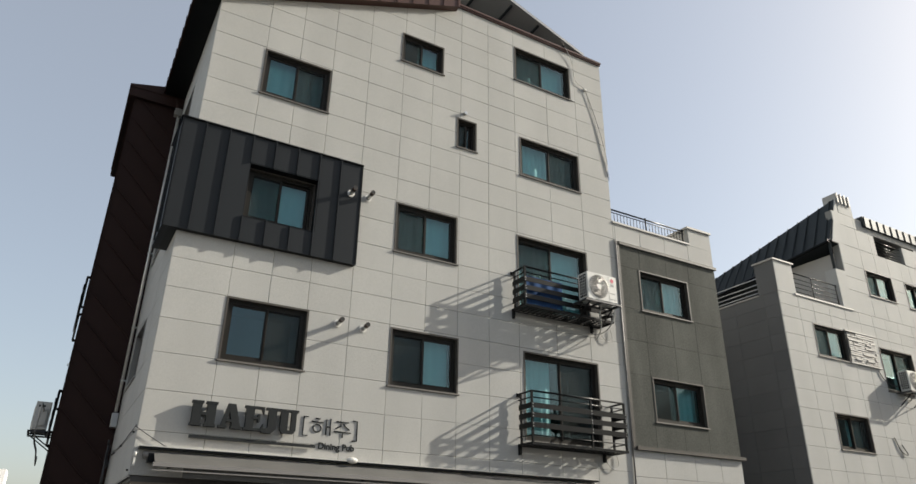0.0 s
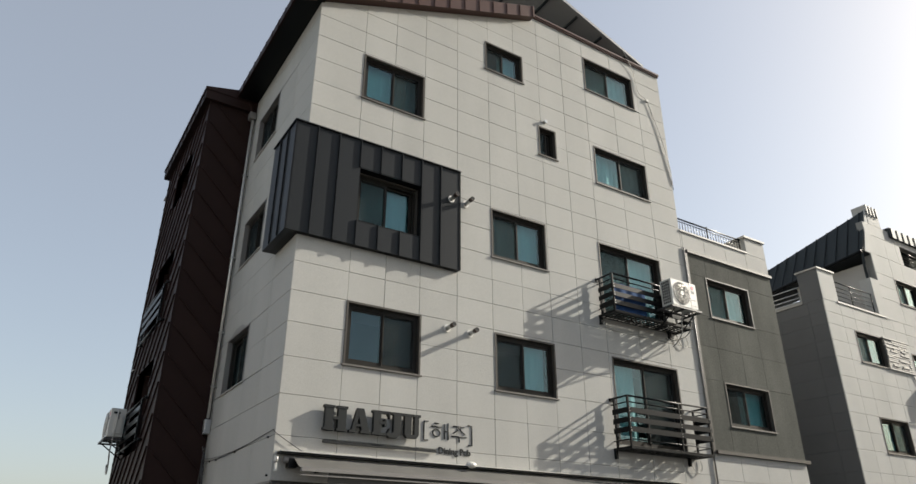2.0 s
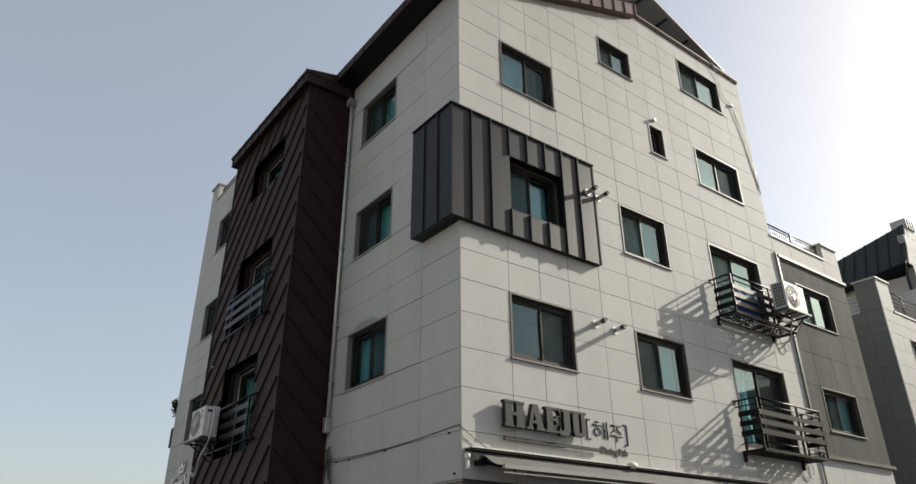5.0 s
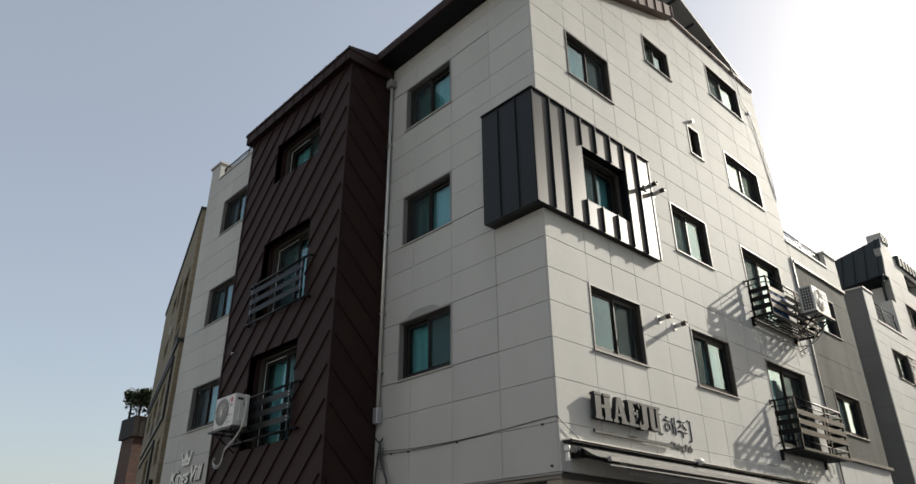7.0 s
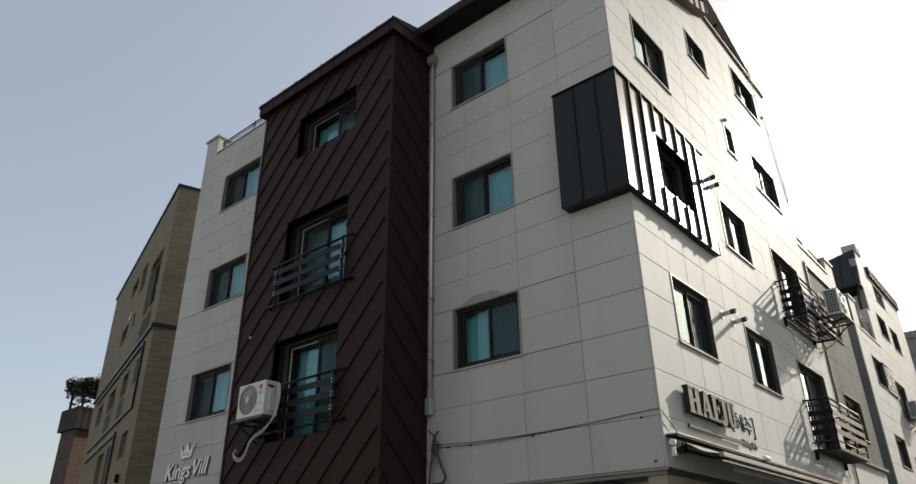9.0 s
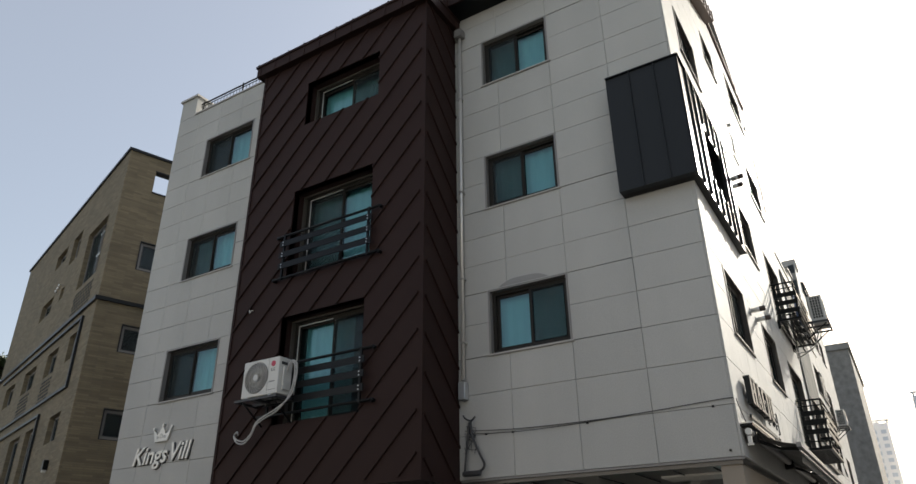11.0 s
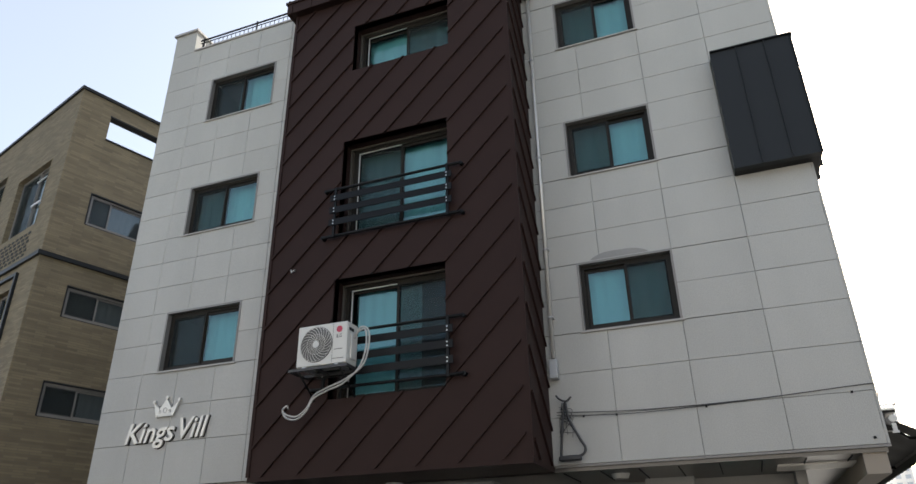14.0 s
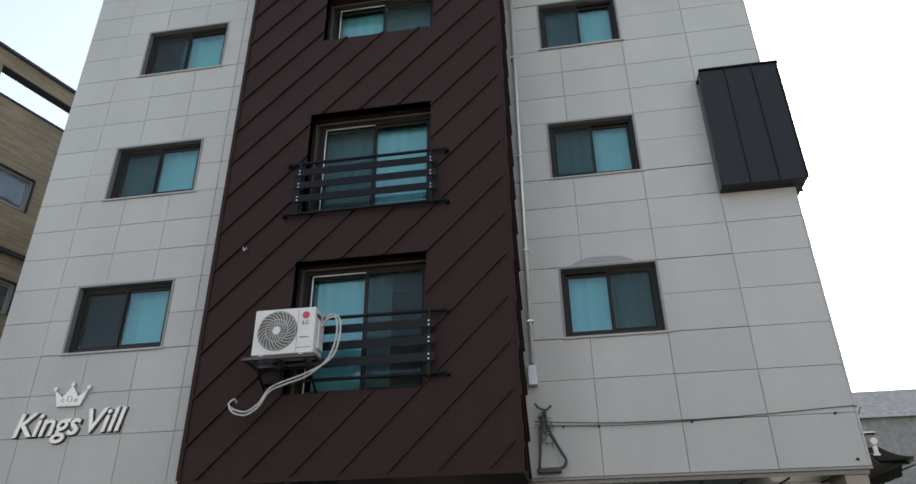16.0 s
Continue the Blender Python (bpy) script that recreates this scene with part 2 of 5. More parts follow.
def tube(bm, points, r, sides=8, cap=True):
    """A round bar along a list of places."""
    pts = [Vector(p) for p in points]
    rings = []
    up = Vector((0.13, 0.21, 1)).normalized()
    for i, p in enumerate(pts):
        d = (pts[min(i + 1, len(pts) - 1)] - pts[max(i - 1, 0)]).normalized()
        a = d.cross(up)
        if a.length < 0.05:
            a = d.cross(Vector((1, 0, 0)))
        a.normalize()
        b = d.cross(a)
        rings.append([bm.verts.new(p + r * (math.cos(k * math.tau / sides) * a + math.sin(k * math.tau / sides) * b)) for k in range(sides)])
    for r0, r1 in zip(rings, rings[1:]):
        for k in range(sides):
            f = bm.faces.new((r0[k], r0[(k + 1) % sides], r1[(k + 1) % sides], r1[k]))
            f.smooth = True
    if cap:
        bm.faces.new(rings[0][::-1])
        bm.faces.new(rings[-1])
    return bm


def tubes(*runs, r=0.02, sides=8):
    bm = bmesh.new()
    for pts in runs:
        tube(bm, pts, r, sides)
    return bm


def smooth_run(ctrl, steps=8):
    """Catmull-Rom through the given places."""
    c = [Vector(p) for p in ctrl]
    c = [2 * c[0] - c[1]] + c + [2 * c[-1] - c[-2]]
    out = []
    for i in range(1, len(c) - 2):
        p0, p1, p2, p3 = c[i - 1:i + 3]
        for s in range(steps):
            t = s / steps
            out.append(0.5 * (2 * p1 + (p2 - p0) * t + (2 * p0 - 5 * p1 + 4 * p2 - p3) * t * t + (3 * p1 - p0 - 3 * p2 + p3) * t ** 3))
    out.append(c[-2])
    return out


def prism(bm, poly, d0, d1):
    """Extrudes a polygon of (u, v) from depth d0 to d1 (local x, y, z = u, d, v)."""
    a = [bm.verts.new((u, d0, v)) for u, v in poly]
    b = [bm.verts.new((u, d1, v)) for u, v in poly]
    bm.faces.new(a)
    bm.faces.new(b[::-1])
    n = len(poly)
    for i in range(n):
        bm.faces.new((a[i], b[i], b[(i + 1) % n], a[(i + 1) % n]))
    return bm


def disc(bm, u, v, r, d0, d1, n=20):
    return prism(bm, [(u + r * math.cos(k * math.tau / n), v + r * math.sin(k * math.tau / n)) for k in range(n)], d0, d1)


def text_mesh(body, size, deep, shear=0.0, bold=0.0):
    cu = bpy.data.curves.new("t", "FONT")
    cu.body, cu.size, cu.extrude, cu.shear, cu.offset = body, size, deep / 2, shear, bold
    cu.resolution_u = 3
    ob = bpy.data.objects.new("t", cu)
    scene.collection.objects.link(ob)
    me = bpy.data.meshes.new_from_object(ob.evaluated_get(bpy.context.evaluated_depsgraph_get()))
    bpy.data.objects.remove(ob)
    return me


def facing(x, y, rz):
    """A wall's frame: local x to the right as seen from outside, y inwards, z up."""
    return pose(x, y, 0, 0, 0, rz)


def cells(us, vs, holes):
    """The rectangles of a grid that lie in no hole."""
    us = sorted({*us, *[h[i] for h in holes for i in (0, 1) if us[0] < h[i] < us[-1]]})
    vs = sorted({*vs, *[h[i] for h in holes for i in (2, 3) if vs[0] < h[i] < vs[-1]]})
    for u0, u1 in zip(us, us[1:]):
        for v0, v1 in zip(vs, vs[1:]):
            cu, cv = (u0 + u1) / 2, (v0 + v1) / 2
            if not any(h[0] < cu < h[1] and h[2] < cv < h[3] for h in holes):
                yield u0, u1, v0, v1


def wall(name, m, u0, u1, v0, v1, holes, d0, d1, material, parent, label=""):
    """A wall slab from depth d0 to d1 with openings that go through it."""
    bm = bmesh.new()
    cache = {}

    def vert(u, d, v):
        k = (round(u, 4), d, round(v, 4))
        if k not in cache:
            cache[k] = bm.verts.new((u, d, v))
        return cache[k]
    count = {}
    for a, b, c, e in cells((u0, u1), (v0, v1), holes):
        for d in (d0, d1):
            bm.faces.new([vert(a, d, c), vert(b, d, c), vert(b, d, e), vert(a, d, e)])
        for s in (((a, c), (b, c)), ((b, c), (b, e)), ((a, e), (b, e)), ((a, c), (a, e))):
            k = tuple((round(p, 4), round(q, 4)) for p, q in s)
            count[k] = count.get(k, 0) + 1
    for k, c in count.items():
        if c == 1:
            (a, b), (p, q) = k
            bm.faces.new([vert(a, d0, b), vert(p, d0, q), vert(p, d1, q), vert(a, d1, b)])
    return part(name, bm, material, parent, label, m)


TILES = {}


def tile_mesh(w, h, deep, material):
    """A stone slab with a fine chamfer, centred on its face."""
    gap = 0.003 if material in (DARK_STONE, SHADED_GRANITE) else 0.006
    key = (round(w, 3), round(h, 3), deep, material.name)
    if key not in TILES:
        a, b = w / 2 - gap / 2, h / 2 - gap / 2
        c = 0.004
        bm = bmesh.new()
        r = [[bm.verts.new((sx * (a - i), d, sz * (b - i))) for sx, sz in ((-1, -1), (1, -1), (1, 1), (-1, 1))] for i, d in ((0, deep), (0, c), (c, 0))]
        for p, q in zip(r, r[1:]):
            for i in range(4):
                bm.faces.new((p[i], p[(i + 1) % 4], q[(i + 1) % 4], q[i]))
        bm.faces.new(r[2])
        me = mesh_of(bm, "tile")
        me.materials.append(material)
        TILES[key] = me
    return TILES[key]


def tiles(m, us, vs, holes, parent, material, name="tile", deep=0.03, offset=None):
    """Cladding slabs as parts of a wall, cut round its openings."""
    for v0, v1 in zip(vs, vs[1:]):
        for u0, u1 in zip(us, us[1:]):
            todo = [(u0, u1, v0, v1)]
            for h in holes:
                nxt = []
                for a, b, c, e in todo:
                    if h[1] <= a or h[0] >= b or h[3] <= c or h[2] >= e:
                        nxt.append((a, b, c, e)); continue
                    if e > h[3]: nxt.append((a, b, h[3], e))
                    if c < h[2]: nxt.append((a, b, c, h[2]))
                    lo, hi = max(c, h[2]), min(e, h[3])
                    if a < h[0]: nxt.append((a, h[0], lo, hi))
                    if b > h[1]: nxt.append((h[1], b, lo, hi))
                todo = nxt
            at = m @ pose(0, random.uniform(-0.0012, 0.0012), 0)
            if todo == [(u0, u1, v0, v1)]:
                part(name, tile_mesh(u1 - u0, v1 - v0, deep, material), None, parent, at=at @ pose((u0 + u1) / 2, 0, (v0 + v1) / 2))
                continue
            g, bm = 0.0035, bmesh.new()
            for a, b, c, e in todo:  # a slab notched round an opening
                a, b, c, e = a + g * (a == u0), b - g * (b == u1), c + g * (c == v0), e - g * (e == v1)
                if b - a > 0.02 and e - c > 0.02:
                    prism(bm, [(a, c), (b, c), (b, e), (a, e)], 0.0, deep)
            if len(bm.faces):
                bmesh.ops.remove_doubles(bm, verts=bm.verts, dist=0.0005)
                part(name, bm, material, parent, at=at)
            else:
                bm.free()


def curtain_mesh(w, h, waves, amp, hang=0.0):
    bm = bmesh.new()
    n = max(12, int(waves * 8))
    top = [bm.verts.new((w * i / n, amp * math.sin(i / n * waves * math.tau) * (0.7 + 0.3 * math.sin(i * 1.7)), h)) for i in range(n + 1)]
    bot = [bm.verts.new((w * i / n * (1 - hang), 1.4 * amp * math.sin(i / n * waves * math.tau + 0.4), 0)) for i in range(n + 1)]
    for i in range(n):
        f = bm.faces.new((bot[i], bot[i + 1], top[i + 1], top[i]))
        f.smooth = True
    return bm


def window(parent, m, u0, u1, v0, v1, deep=0.14, casing=None, frame_mat=None, slide=0, curtain=(0.0, 1.0), sill=True, split=0.5, name="window",
           door=False, cover=True, screen=None, bright=True, glass=None):
    """A sliding window or balcony door in an opening: casing, frame, sashes, panes, screen, sill, curtain and the room behind."""
    casing = casing or CASING
    frame_mat = frame_mat or BRONZE
    w, h = u1 - u0, v1 - v0
    at = m @ pose(u0, 0, v0)
    c = 0.035
    win = part(name, boxes((0, c, -0.012, deep, 0, h), (w - c, w, -0.012, deep, 0, h), (c, w - c, -0.012, deep, h - c, h), (c, w - c, 0.0, deep, 0, c * 0.6)), casing, parent, at=at)
    f = 0.058
    fw = boxes((c, c + f, deep - 0.06, deep + 0.06, c, h - c), (w - c - f, w - c, deep - 0.06, deep + 0.06, c, h - c),
               (c + f, w - c - f, deep - 0.06, deep + 0.06, h - c - f, h - c), (c + f, w - c - f, deep - 0.06, deep + 0.06, 0.02, 0.02 + f))
    part("window_frame", fw, frame_mat, win, at=at)
    x0, x1, z0, z1 = c + f, w - c - f, 0.02 + f, h - c - f
    xm = x0 + (x1 - x0) * split
    s = 0.052
    for i, (a, b) in enumerate(((x0, xm + s / 2), (xm - s / 2, x1))):
        d = deep - 0.03 + 0.032 * ((i + slide) % 2)
        part("sash", boxes((a, a + s, d, d + 0.028, z0, z1), (b - s, b, d, d + 0.028, z0, z1), (a + s, b - s, d, d + 0.028, z1 - s, z1), (a + s, b - s, d, d + 0.028, z0, z0 + s * 1.2)), frame_mat, win, at=at)
        part("pane", boxes((a + s, b - s, d + 0.011, d + 0.015, z0 + s * 1.2, z1 - s)), glass or GLASS, win, at=at)
    sc = slide if screen is None else screen  # the screened half
    a, b = ((x0, xm), (xm, x1))[sc]
    e = 0.026
    part("screen_frame", boxes((a, a + e, deep - 0.056, deep - 0.034, z0, z1), (b - e, b, deep - 0.056, deep - 0.034, z0, z1),
                               (a + e, b - e, deep - 0.056, deep - 0.034, z0, z0 + e), (a + e, b - e, deep - 0.056, deep - 0.034, z1 - e, z1)), frame_mat, win, at=at)
    part("insect_screen", boxes((a + e, b - e, deep - 0.046, deep - 0.044, z0 + e, z1 - e)), SCREEN, win, at=at)
    if sill:
        part("sill", boxes((-0.03, w + 0.03, -0.034, deep, -0.026, 0.004), bevel=0.004), STONE_TRIM if casing is not CASING else SILL, win, at=at)
    # a shallow box for the room behind, its dimness put into the colour, and its curtain
    y0 = deep + 0.10
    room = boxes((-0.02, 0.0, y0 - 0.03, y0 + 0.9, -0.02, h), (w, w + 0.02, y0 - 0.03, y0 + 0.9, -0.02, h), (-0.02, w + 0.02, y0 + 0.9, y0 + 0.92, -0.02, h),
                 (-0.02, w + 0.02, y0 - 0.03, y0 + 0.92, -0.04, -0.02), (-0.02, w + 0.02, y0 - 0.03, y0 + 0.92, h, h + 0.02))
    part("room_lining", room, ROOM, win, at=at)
    if cover:
        q0, q1 = curtain
        cw = (x1 - x0) * (q1 - q0)
        part("curtain", curtain_mesh(cw, h - 0.06, cw * 5, 0.010), CURTAIN, win, at=at @ pose(x0 + (x1 - x0) * q0, y0 + (0.03 if bright else 0.10), 0.01))
    if bright:  # panes let the skylight in on the curtain
        for ch in win.children:
            if ch.name.startswith("pane") or ch.name.startswith("insect_screen"):
                ch.visible_shadow = False
    return win

# ---- ground ----
gm = bmesh.new()
for q in ((-900, -900), (900, -900), (900, 900), (-900, 900)):
    gm.verts.new((*q, 0))
gm.faces.new(gm.verts)
tagged(part("ground", gm, ASPHALT), "dark grey asphalt street round the buildings", "ground", kind="structure")

# ---- apartment building ----
YA, XB, XK, XM = 11.66, 1.05, 0.36, -0.08  # faces: long front, street front, end bay, brown bay
MA, MB, MK, MM = facing(0, YA, 0), facing(XB, 0, -90), facing(XK, 0, -90), facing(XM, 0, -90)
building = thing("apartment_building", (1.05, 11.66, 0), "five-storey pale granite apartment house with brown and grey metal bays", "building")

TOP = 15.06
VS = [2.95, 3.64, 4.30, 4.93, 5.53, 6.10, 6.65, 7.19, 7.74, 8.33, 8.91, 9.46, 10.01, 10.57, 11.15, 11.73, 12.28, 12.83, 13.38, 13.93, 14.48, 15.06]
UA = [1.05, 2.11, 2.85, 3.60, 4.46, 5.33, 6.12, 6.90, 7.70, 8.50, 9.55, 10.55, 11.55]
A_WINS = [  # u0, u1, v0, v1, which half is screened, curtain from, to
    (2.11, 3.59, 10.57, 11.69, 1, (0.0, 1.0)),
    (5.25, 6.40, 12.68, 13.51, 0, (0.45, 1.0)),
    (8.53, 10.40, 13.40, 14.48, 0, (0.0, 1.0)),
    (8.63, 10.53, 10.53, 11.64, 1, (0.0, 1.0)),
    (5.33, 6.86, 7.72, 8.88, 0, (0.0, 1.0)),
    (2.11, 3.65, 4.93, 6.10, 1, (0.0, 0.42)),
    (5.36, 6.93, 4.87, 6.05, 0, (0.55, 0.97)),
]
TINY = (6.80, 7.36, 10.76, 11.59)
DOORS = [(8.48, 10.60, 6.92, 8.85), (8.59, 10.73, 4.10, 6.03)]
BAYHOLE = (1.0, 4.40, 7.30, 9.36)
a_holes = [w[:4] for w in A_WINS] + [TINY] + DOORS
gable = lambda u: 12.62 + 0.397 * (u - 1.05)
# the long front: wall core, in a low part and a sloping upper part
bm_south = wall("wall_south", MA, 1.085, 11.55, 2.95, 12.5, a_holes + [BAYHOLE], 0.03, 0.26, JOINT, building, "pale granite slab cladding with fine joints")
up = bmesh.new()
prism(up, [(1.085, 12.5), (5.25, 12.5), (5.25, 14.2), (1.085, 12.6)], 0.03, 0.26)
prism(up, [(6.40, 12.5), (8.53, 12.5), (8.53, TOP), (6.40, TOP)], 0.03, 0.26)
prism(up, [(5.25, 12.5), (6.40, 12.5), (6.40, 12.68), (5.25, 12.68)], 0.03, 0.26)
prism(up, [(5.25, 13.51), (6.40, 13.51), (6.40, 14.75), (5.25, 14.3)], 0.03, 0.26)
prism(up, [(8.53, 12.5), (10.40, 12.5), (10.40, 13.40), (8.53, 13.40)], 0.03, 0.26)
prism(up, [(8.53, 14.48), (10.40, 14.48), (10.40, TOP), (8.53, TOP)], 0.03, 0.26)
prism(up, [(10.40, 12.5), (11.55, 12.5), (11.55, TOP), (10.40, TOP)], 0.03, 0.26)
part("wall_gable", up, JOINT, building, at=MA)
for i, (u0, u1, v0, v1, s, cu) in enumerate(A_WINS):
    window(building, MA, u0, u1, v0, v1, 0.13, slide=1 - s, screen=s, curtain=cu, cover=i != 5)
window(building, MA, *TINY, 0.16, split=0.62, cover=False)
for i, (u0, u1, v0, v1) in enumerate(DOORS):
    window(building, MA, u0, u1, v0, v1, 0.16, slide=1 - i, screen=i, curtain=((0.0, 1.0), (0.08, 0.42))[i], sill=False, name="balcony_door", split=0.5)

# lower wing with the dark stone field
WEND = 15.27
g_wins = [(12.33, 14.11, 7.63, 8.75), (12.44, 14.23, 4.84, 5.94)]
wing = wall("wall_wing", MA, 11.55, WEND, 2.95, 9.93, g_wins, 0.03, 0.26, SIDE_JOINT, building)
for k, (u0, u1, v0, v1) in enumerate(g_wins):
    window(building, MA, u0, u1, v0, v1, 0.15, slide=1, screen=0, curtain=((0.0, 1.0), (0.45, 1.0))[k])
part("wing_trim", boxes((11.62, 11.70, -0.03, 0.02, 4.14, 9.42), (11.70, WEND + 0.05, -0.05, 0.02, 9.34, 9.42), (11.70, WEND + 0.10, -0.08, 0.02, 4.14, 4.22)), CASING, building, at=MA)
part("wing_coping", boxes((11.55, 14.38, -0.03, 0.28, 9.93, 9.98)), STONE_TRIM, building, at=MA)
part("corner_pier", boxes((14.40, WEND, 0.0, 0.75, 9.93, 10.45)), GRANITE, building, at=MA)
part("pier_cap", boxes((14.36, WEND + 0.04, -0.04, 0.79, 10.45, 10.51)), STONE_TRIM, building, at=MA)


def railing(m, u0, u1, v0, v1, posts, bars, d=0.12):
    rail = thing("railing", m @ pose(u0, d, v0), "", "", parent=building)
    at = m
    part("top_rail", tubes([(u0, d, v1), (u1, d, v1)], r=0.022), BLACK, rail, at=at)
    part("bottom_rail", tubes([(u0, d, v0 + 0.05), (u1, d, v0 + 0.05)], [(u0, d, v1 - 0.08), (u1, d, v1 - 0.08)], r=0.012), BLACK, rail, at=at)
    for p in posts:
        part("post", tubes([(p, d, v0), (p, d, v1 + 0.05)], r=0.022), BLACK, rail, at=at)
    me = mesh_of(tubes([(0, 0, v0 + 0.05), (0, 0, v1 - 0.08)], r=0.009, sides=5), "baluster")
    for k in range(bars):
        part("baluster", me, BLACK, rail, at=at @ pose(u0 + (u1 - u0) * (k + 0.5) / bars, d, 0))
    return rail


railing(MA, 11.58, 14.36, 9.98, 10.40, (12.9, 14.30), 24)

# street front
b_wins = [(-15.44, -13.92, 4.94, 6.11), (-15.43, -13.92, 7.75, 8.91), (-15.42, -13.92, 10.60, 11.75)]
street = wall("wall_street", MB, -16.10, -11.69, 2.95, 12.64, b_wins + [(-12.72, -11.0, 7.30, 9.36)], 0.03, 0.26, JOINT, building, "pale granite slab cladding in shade")
for k, (u0, u1, v0, v1) in enumerate(b_wins):
    window(building, MB, u0, u1, v0, v1, 0.15, casing=GREY_ALU, slide=1 - (k > 0), screen=(1, 0, 0)[k], curtain=(0.0, 1.0), bright=True)

# end bay
UK = [-24.45, -23.62, -22.78, -21.94, -21.1, -20.6]
VK = [2.95, 3.70, 4.34, 4.98, 5.56, 6.16, 6.72, 7.26, 7.80, 8.36, 8.92, 9.48, 10.03, 10.58, 11.15, 11.72, 12.25, 12.76]
k_wins = [(-23.26, -21.54, 4.99, 6.16), (-23.21, -21.50, 7.80, 8.92), (-23.14, -21.42, 10.58, 11.72)]
end = wall("wall_end_bay", MK, -24.45, -20.6, 2.95, 12.76, k_wins, 0.03, 0.26, JOINT, building, "pale weathered granite slab cladding")
for k, (u0, u1, v0, v1) in enumerate(k_wins):
    window(building, MK, u0, u1, v0, v1, 0.15, casing=GREY_ALU, slide=1, screen=0, curtain=(((0.4, 1.0), (0.0, 1.0), (0.35, 1.0))[k]), bright=True)
part("end_coping", boxes((-23.82, -20.6, -0.03, 0.28, 12.76, 12.80)), STONE_TRIM, building, at=MK)
part("corner_pier", boxes((-24.45, -23.84, 0.0, 0.6, 12.76, 13.38)), GRANITE, building, at=MK)
part("pier_cap", boxes((-24.50, -23.80, -0.05, 0.65, 13.38, 13.44)), STONE_TRIM, building, at=MK)
railing(MK, -23.80, -20.7, 12.80, 13.17, (-23.7, -22.2), 26)
# closing walls and slabs
part("back_wall", boxes((15.0, 15.25, 11.95, 24.4, 2.95, 9.9), (0.66, 15.2, 24.2, 24.45, 2.95, 12.76), (11.3, 11.55, 11.95, 20, 9.9, 15.0), (0.66, 11.5, 19.9, 20.1, 12.0, 12.5)), GRANITE, building)
part("floor_slab", boxes(*[(1.4, 11.2, 12.9, 24.1, z, z + 0.2) for z in (6.35, 9.16, 11.98)]), CONCRETE, building)
part("terrace_slab", boxes((11.6, 15.0, 11.95, 24.1, 9.6, 9.8), (0.7, 1.4, 20.8, 24.1, 12.4, 12.6)), CONCRETE, building)
part("soffit", boxes((1.09, WEND, 11.70, 24.4, 2.86, 2.945)), SOFFIT, building, "metal-lined soffit over the open ground floor")
part("end_soffit", boxes((0.40, 1.08, 20.68, 24.4, 2.86, 2.945)), SOFFIT, building)
part("drip_edge", boxes((1.045, 1.075, 11.66, 16.04, 2.915, 2.945)), GREY_ALU, building)

# ---- brown bay: diagonal standing seam ----
def clip(poly, a, b, c):
    """The part of a convex polygon where a*u + b*v <= c."""
    out = []
    for p, q in zip(poly, poly[1:] + poly[:1]):
        fp, fq = a * p[0] + b * p[1] - c, a * q[0] + b * q[1] - c
        if fp <= 0:
            out.append(p)
        if fp * fq < 0:
            t = fp / (fp - fq)
            out.append((p[0] + t * (q[0] - p[0]), p[1] + t * (q[1] - p[1])))
    return out


def islands(bm):
    """Welds a bmesh and gives its connected pieces, each as a bmesh of its own."""
    bmesh.ops.remove_doubles(bm, verts=bm.verts, dist=0.0008)
    bm.faces.ensure_lookup_table()
    seen, out = set(), []
    for f0 in bm.faces:
        if f0 in seen:
            continue
        todo, got = [f0], []
        seen.add(f0)
        while todo:
            f = todo.pop()
            got.append(f)
            for v in f.verts:
                for g in v.link_faces:
                    if g not in seen:
                        seen.add(g)
                        todo.append(g)
        nb, vm = bmesh.new(), {}
        for f in got:
            for v in f.verts:
                if v not in vm:
                    vm[v] = nb.verts.new(v.co)
            nb.faces.new([vm[v] for v in f.verts])
        out.append(nb)
    bm.free()
    return out


def seam_field(m, u0, u1, v0, v1, holes, step, sign, phase, parent, material, ends):
    """Folded metal strips laid at 45 degrees with raised seams, which stop short of the corners (ends); each strip and each seam is a part."""
    rects = list(cells((u0, u1), (v0, v1), holes))
    lo, hi = (u0 * sign if sign > 0 else u1 * sign), (u1 * sign if sign > 0 else u0 * sign)
    k = math.floor((v0 - hi - phase) / step)
    while phase + k * step < v1 - lo:
        c0, c1 = phase + k * step, phase + (k + 1) * step
        bm, sm = bmesh.new(), bmesh.new()
        for a, b, c, e in rects:
            poly = clip(clip([(a, c), (b, c), (b, e), (a, e)], -sign, 1, c1), sign, -1, -c0)
            if len(poly) > 2:
                bm.faces.new([bm.verts.new((u, 0.0, v)) for u, v in poly])
            p, q = max(a, u0 + ends[0]), min(b, u1 - ends[1])
            rib = clip(clip([(p, c), (q, c), (q, e), (p, e)] if p < q else [], -sign, 1, c0 + 0.024), sign, -1, -c0 + 0.012)
            if len(rib) > 2:
                prism(sm, rib, -0.034, 0.0)
        for piece in islands(bm):
            part("panel", piece, material, parent, at=m @ pose(0, random.uniform(-0.002, 0.002), 0))
        for piece in islands(sm):
            part("seam", piece, material, parent, at=m)
        k += 1


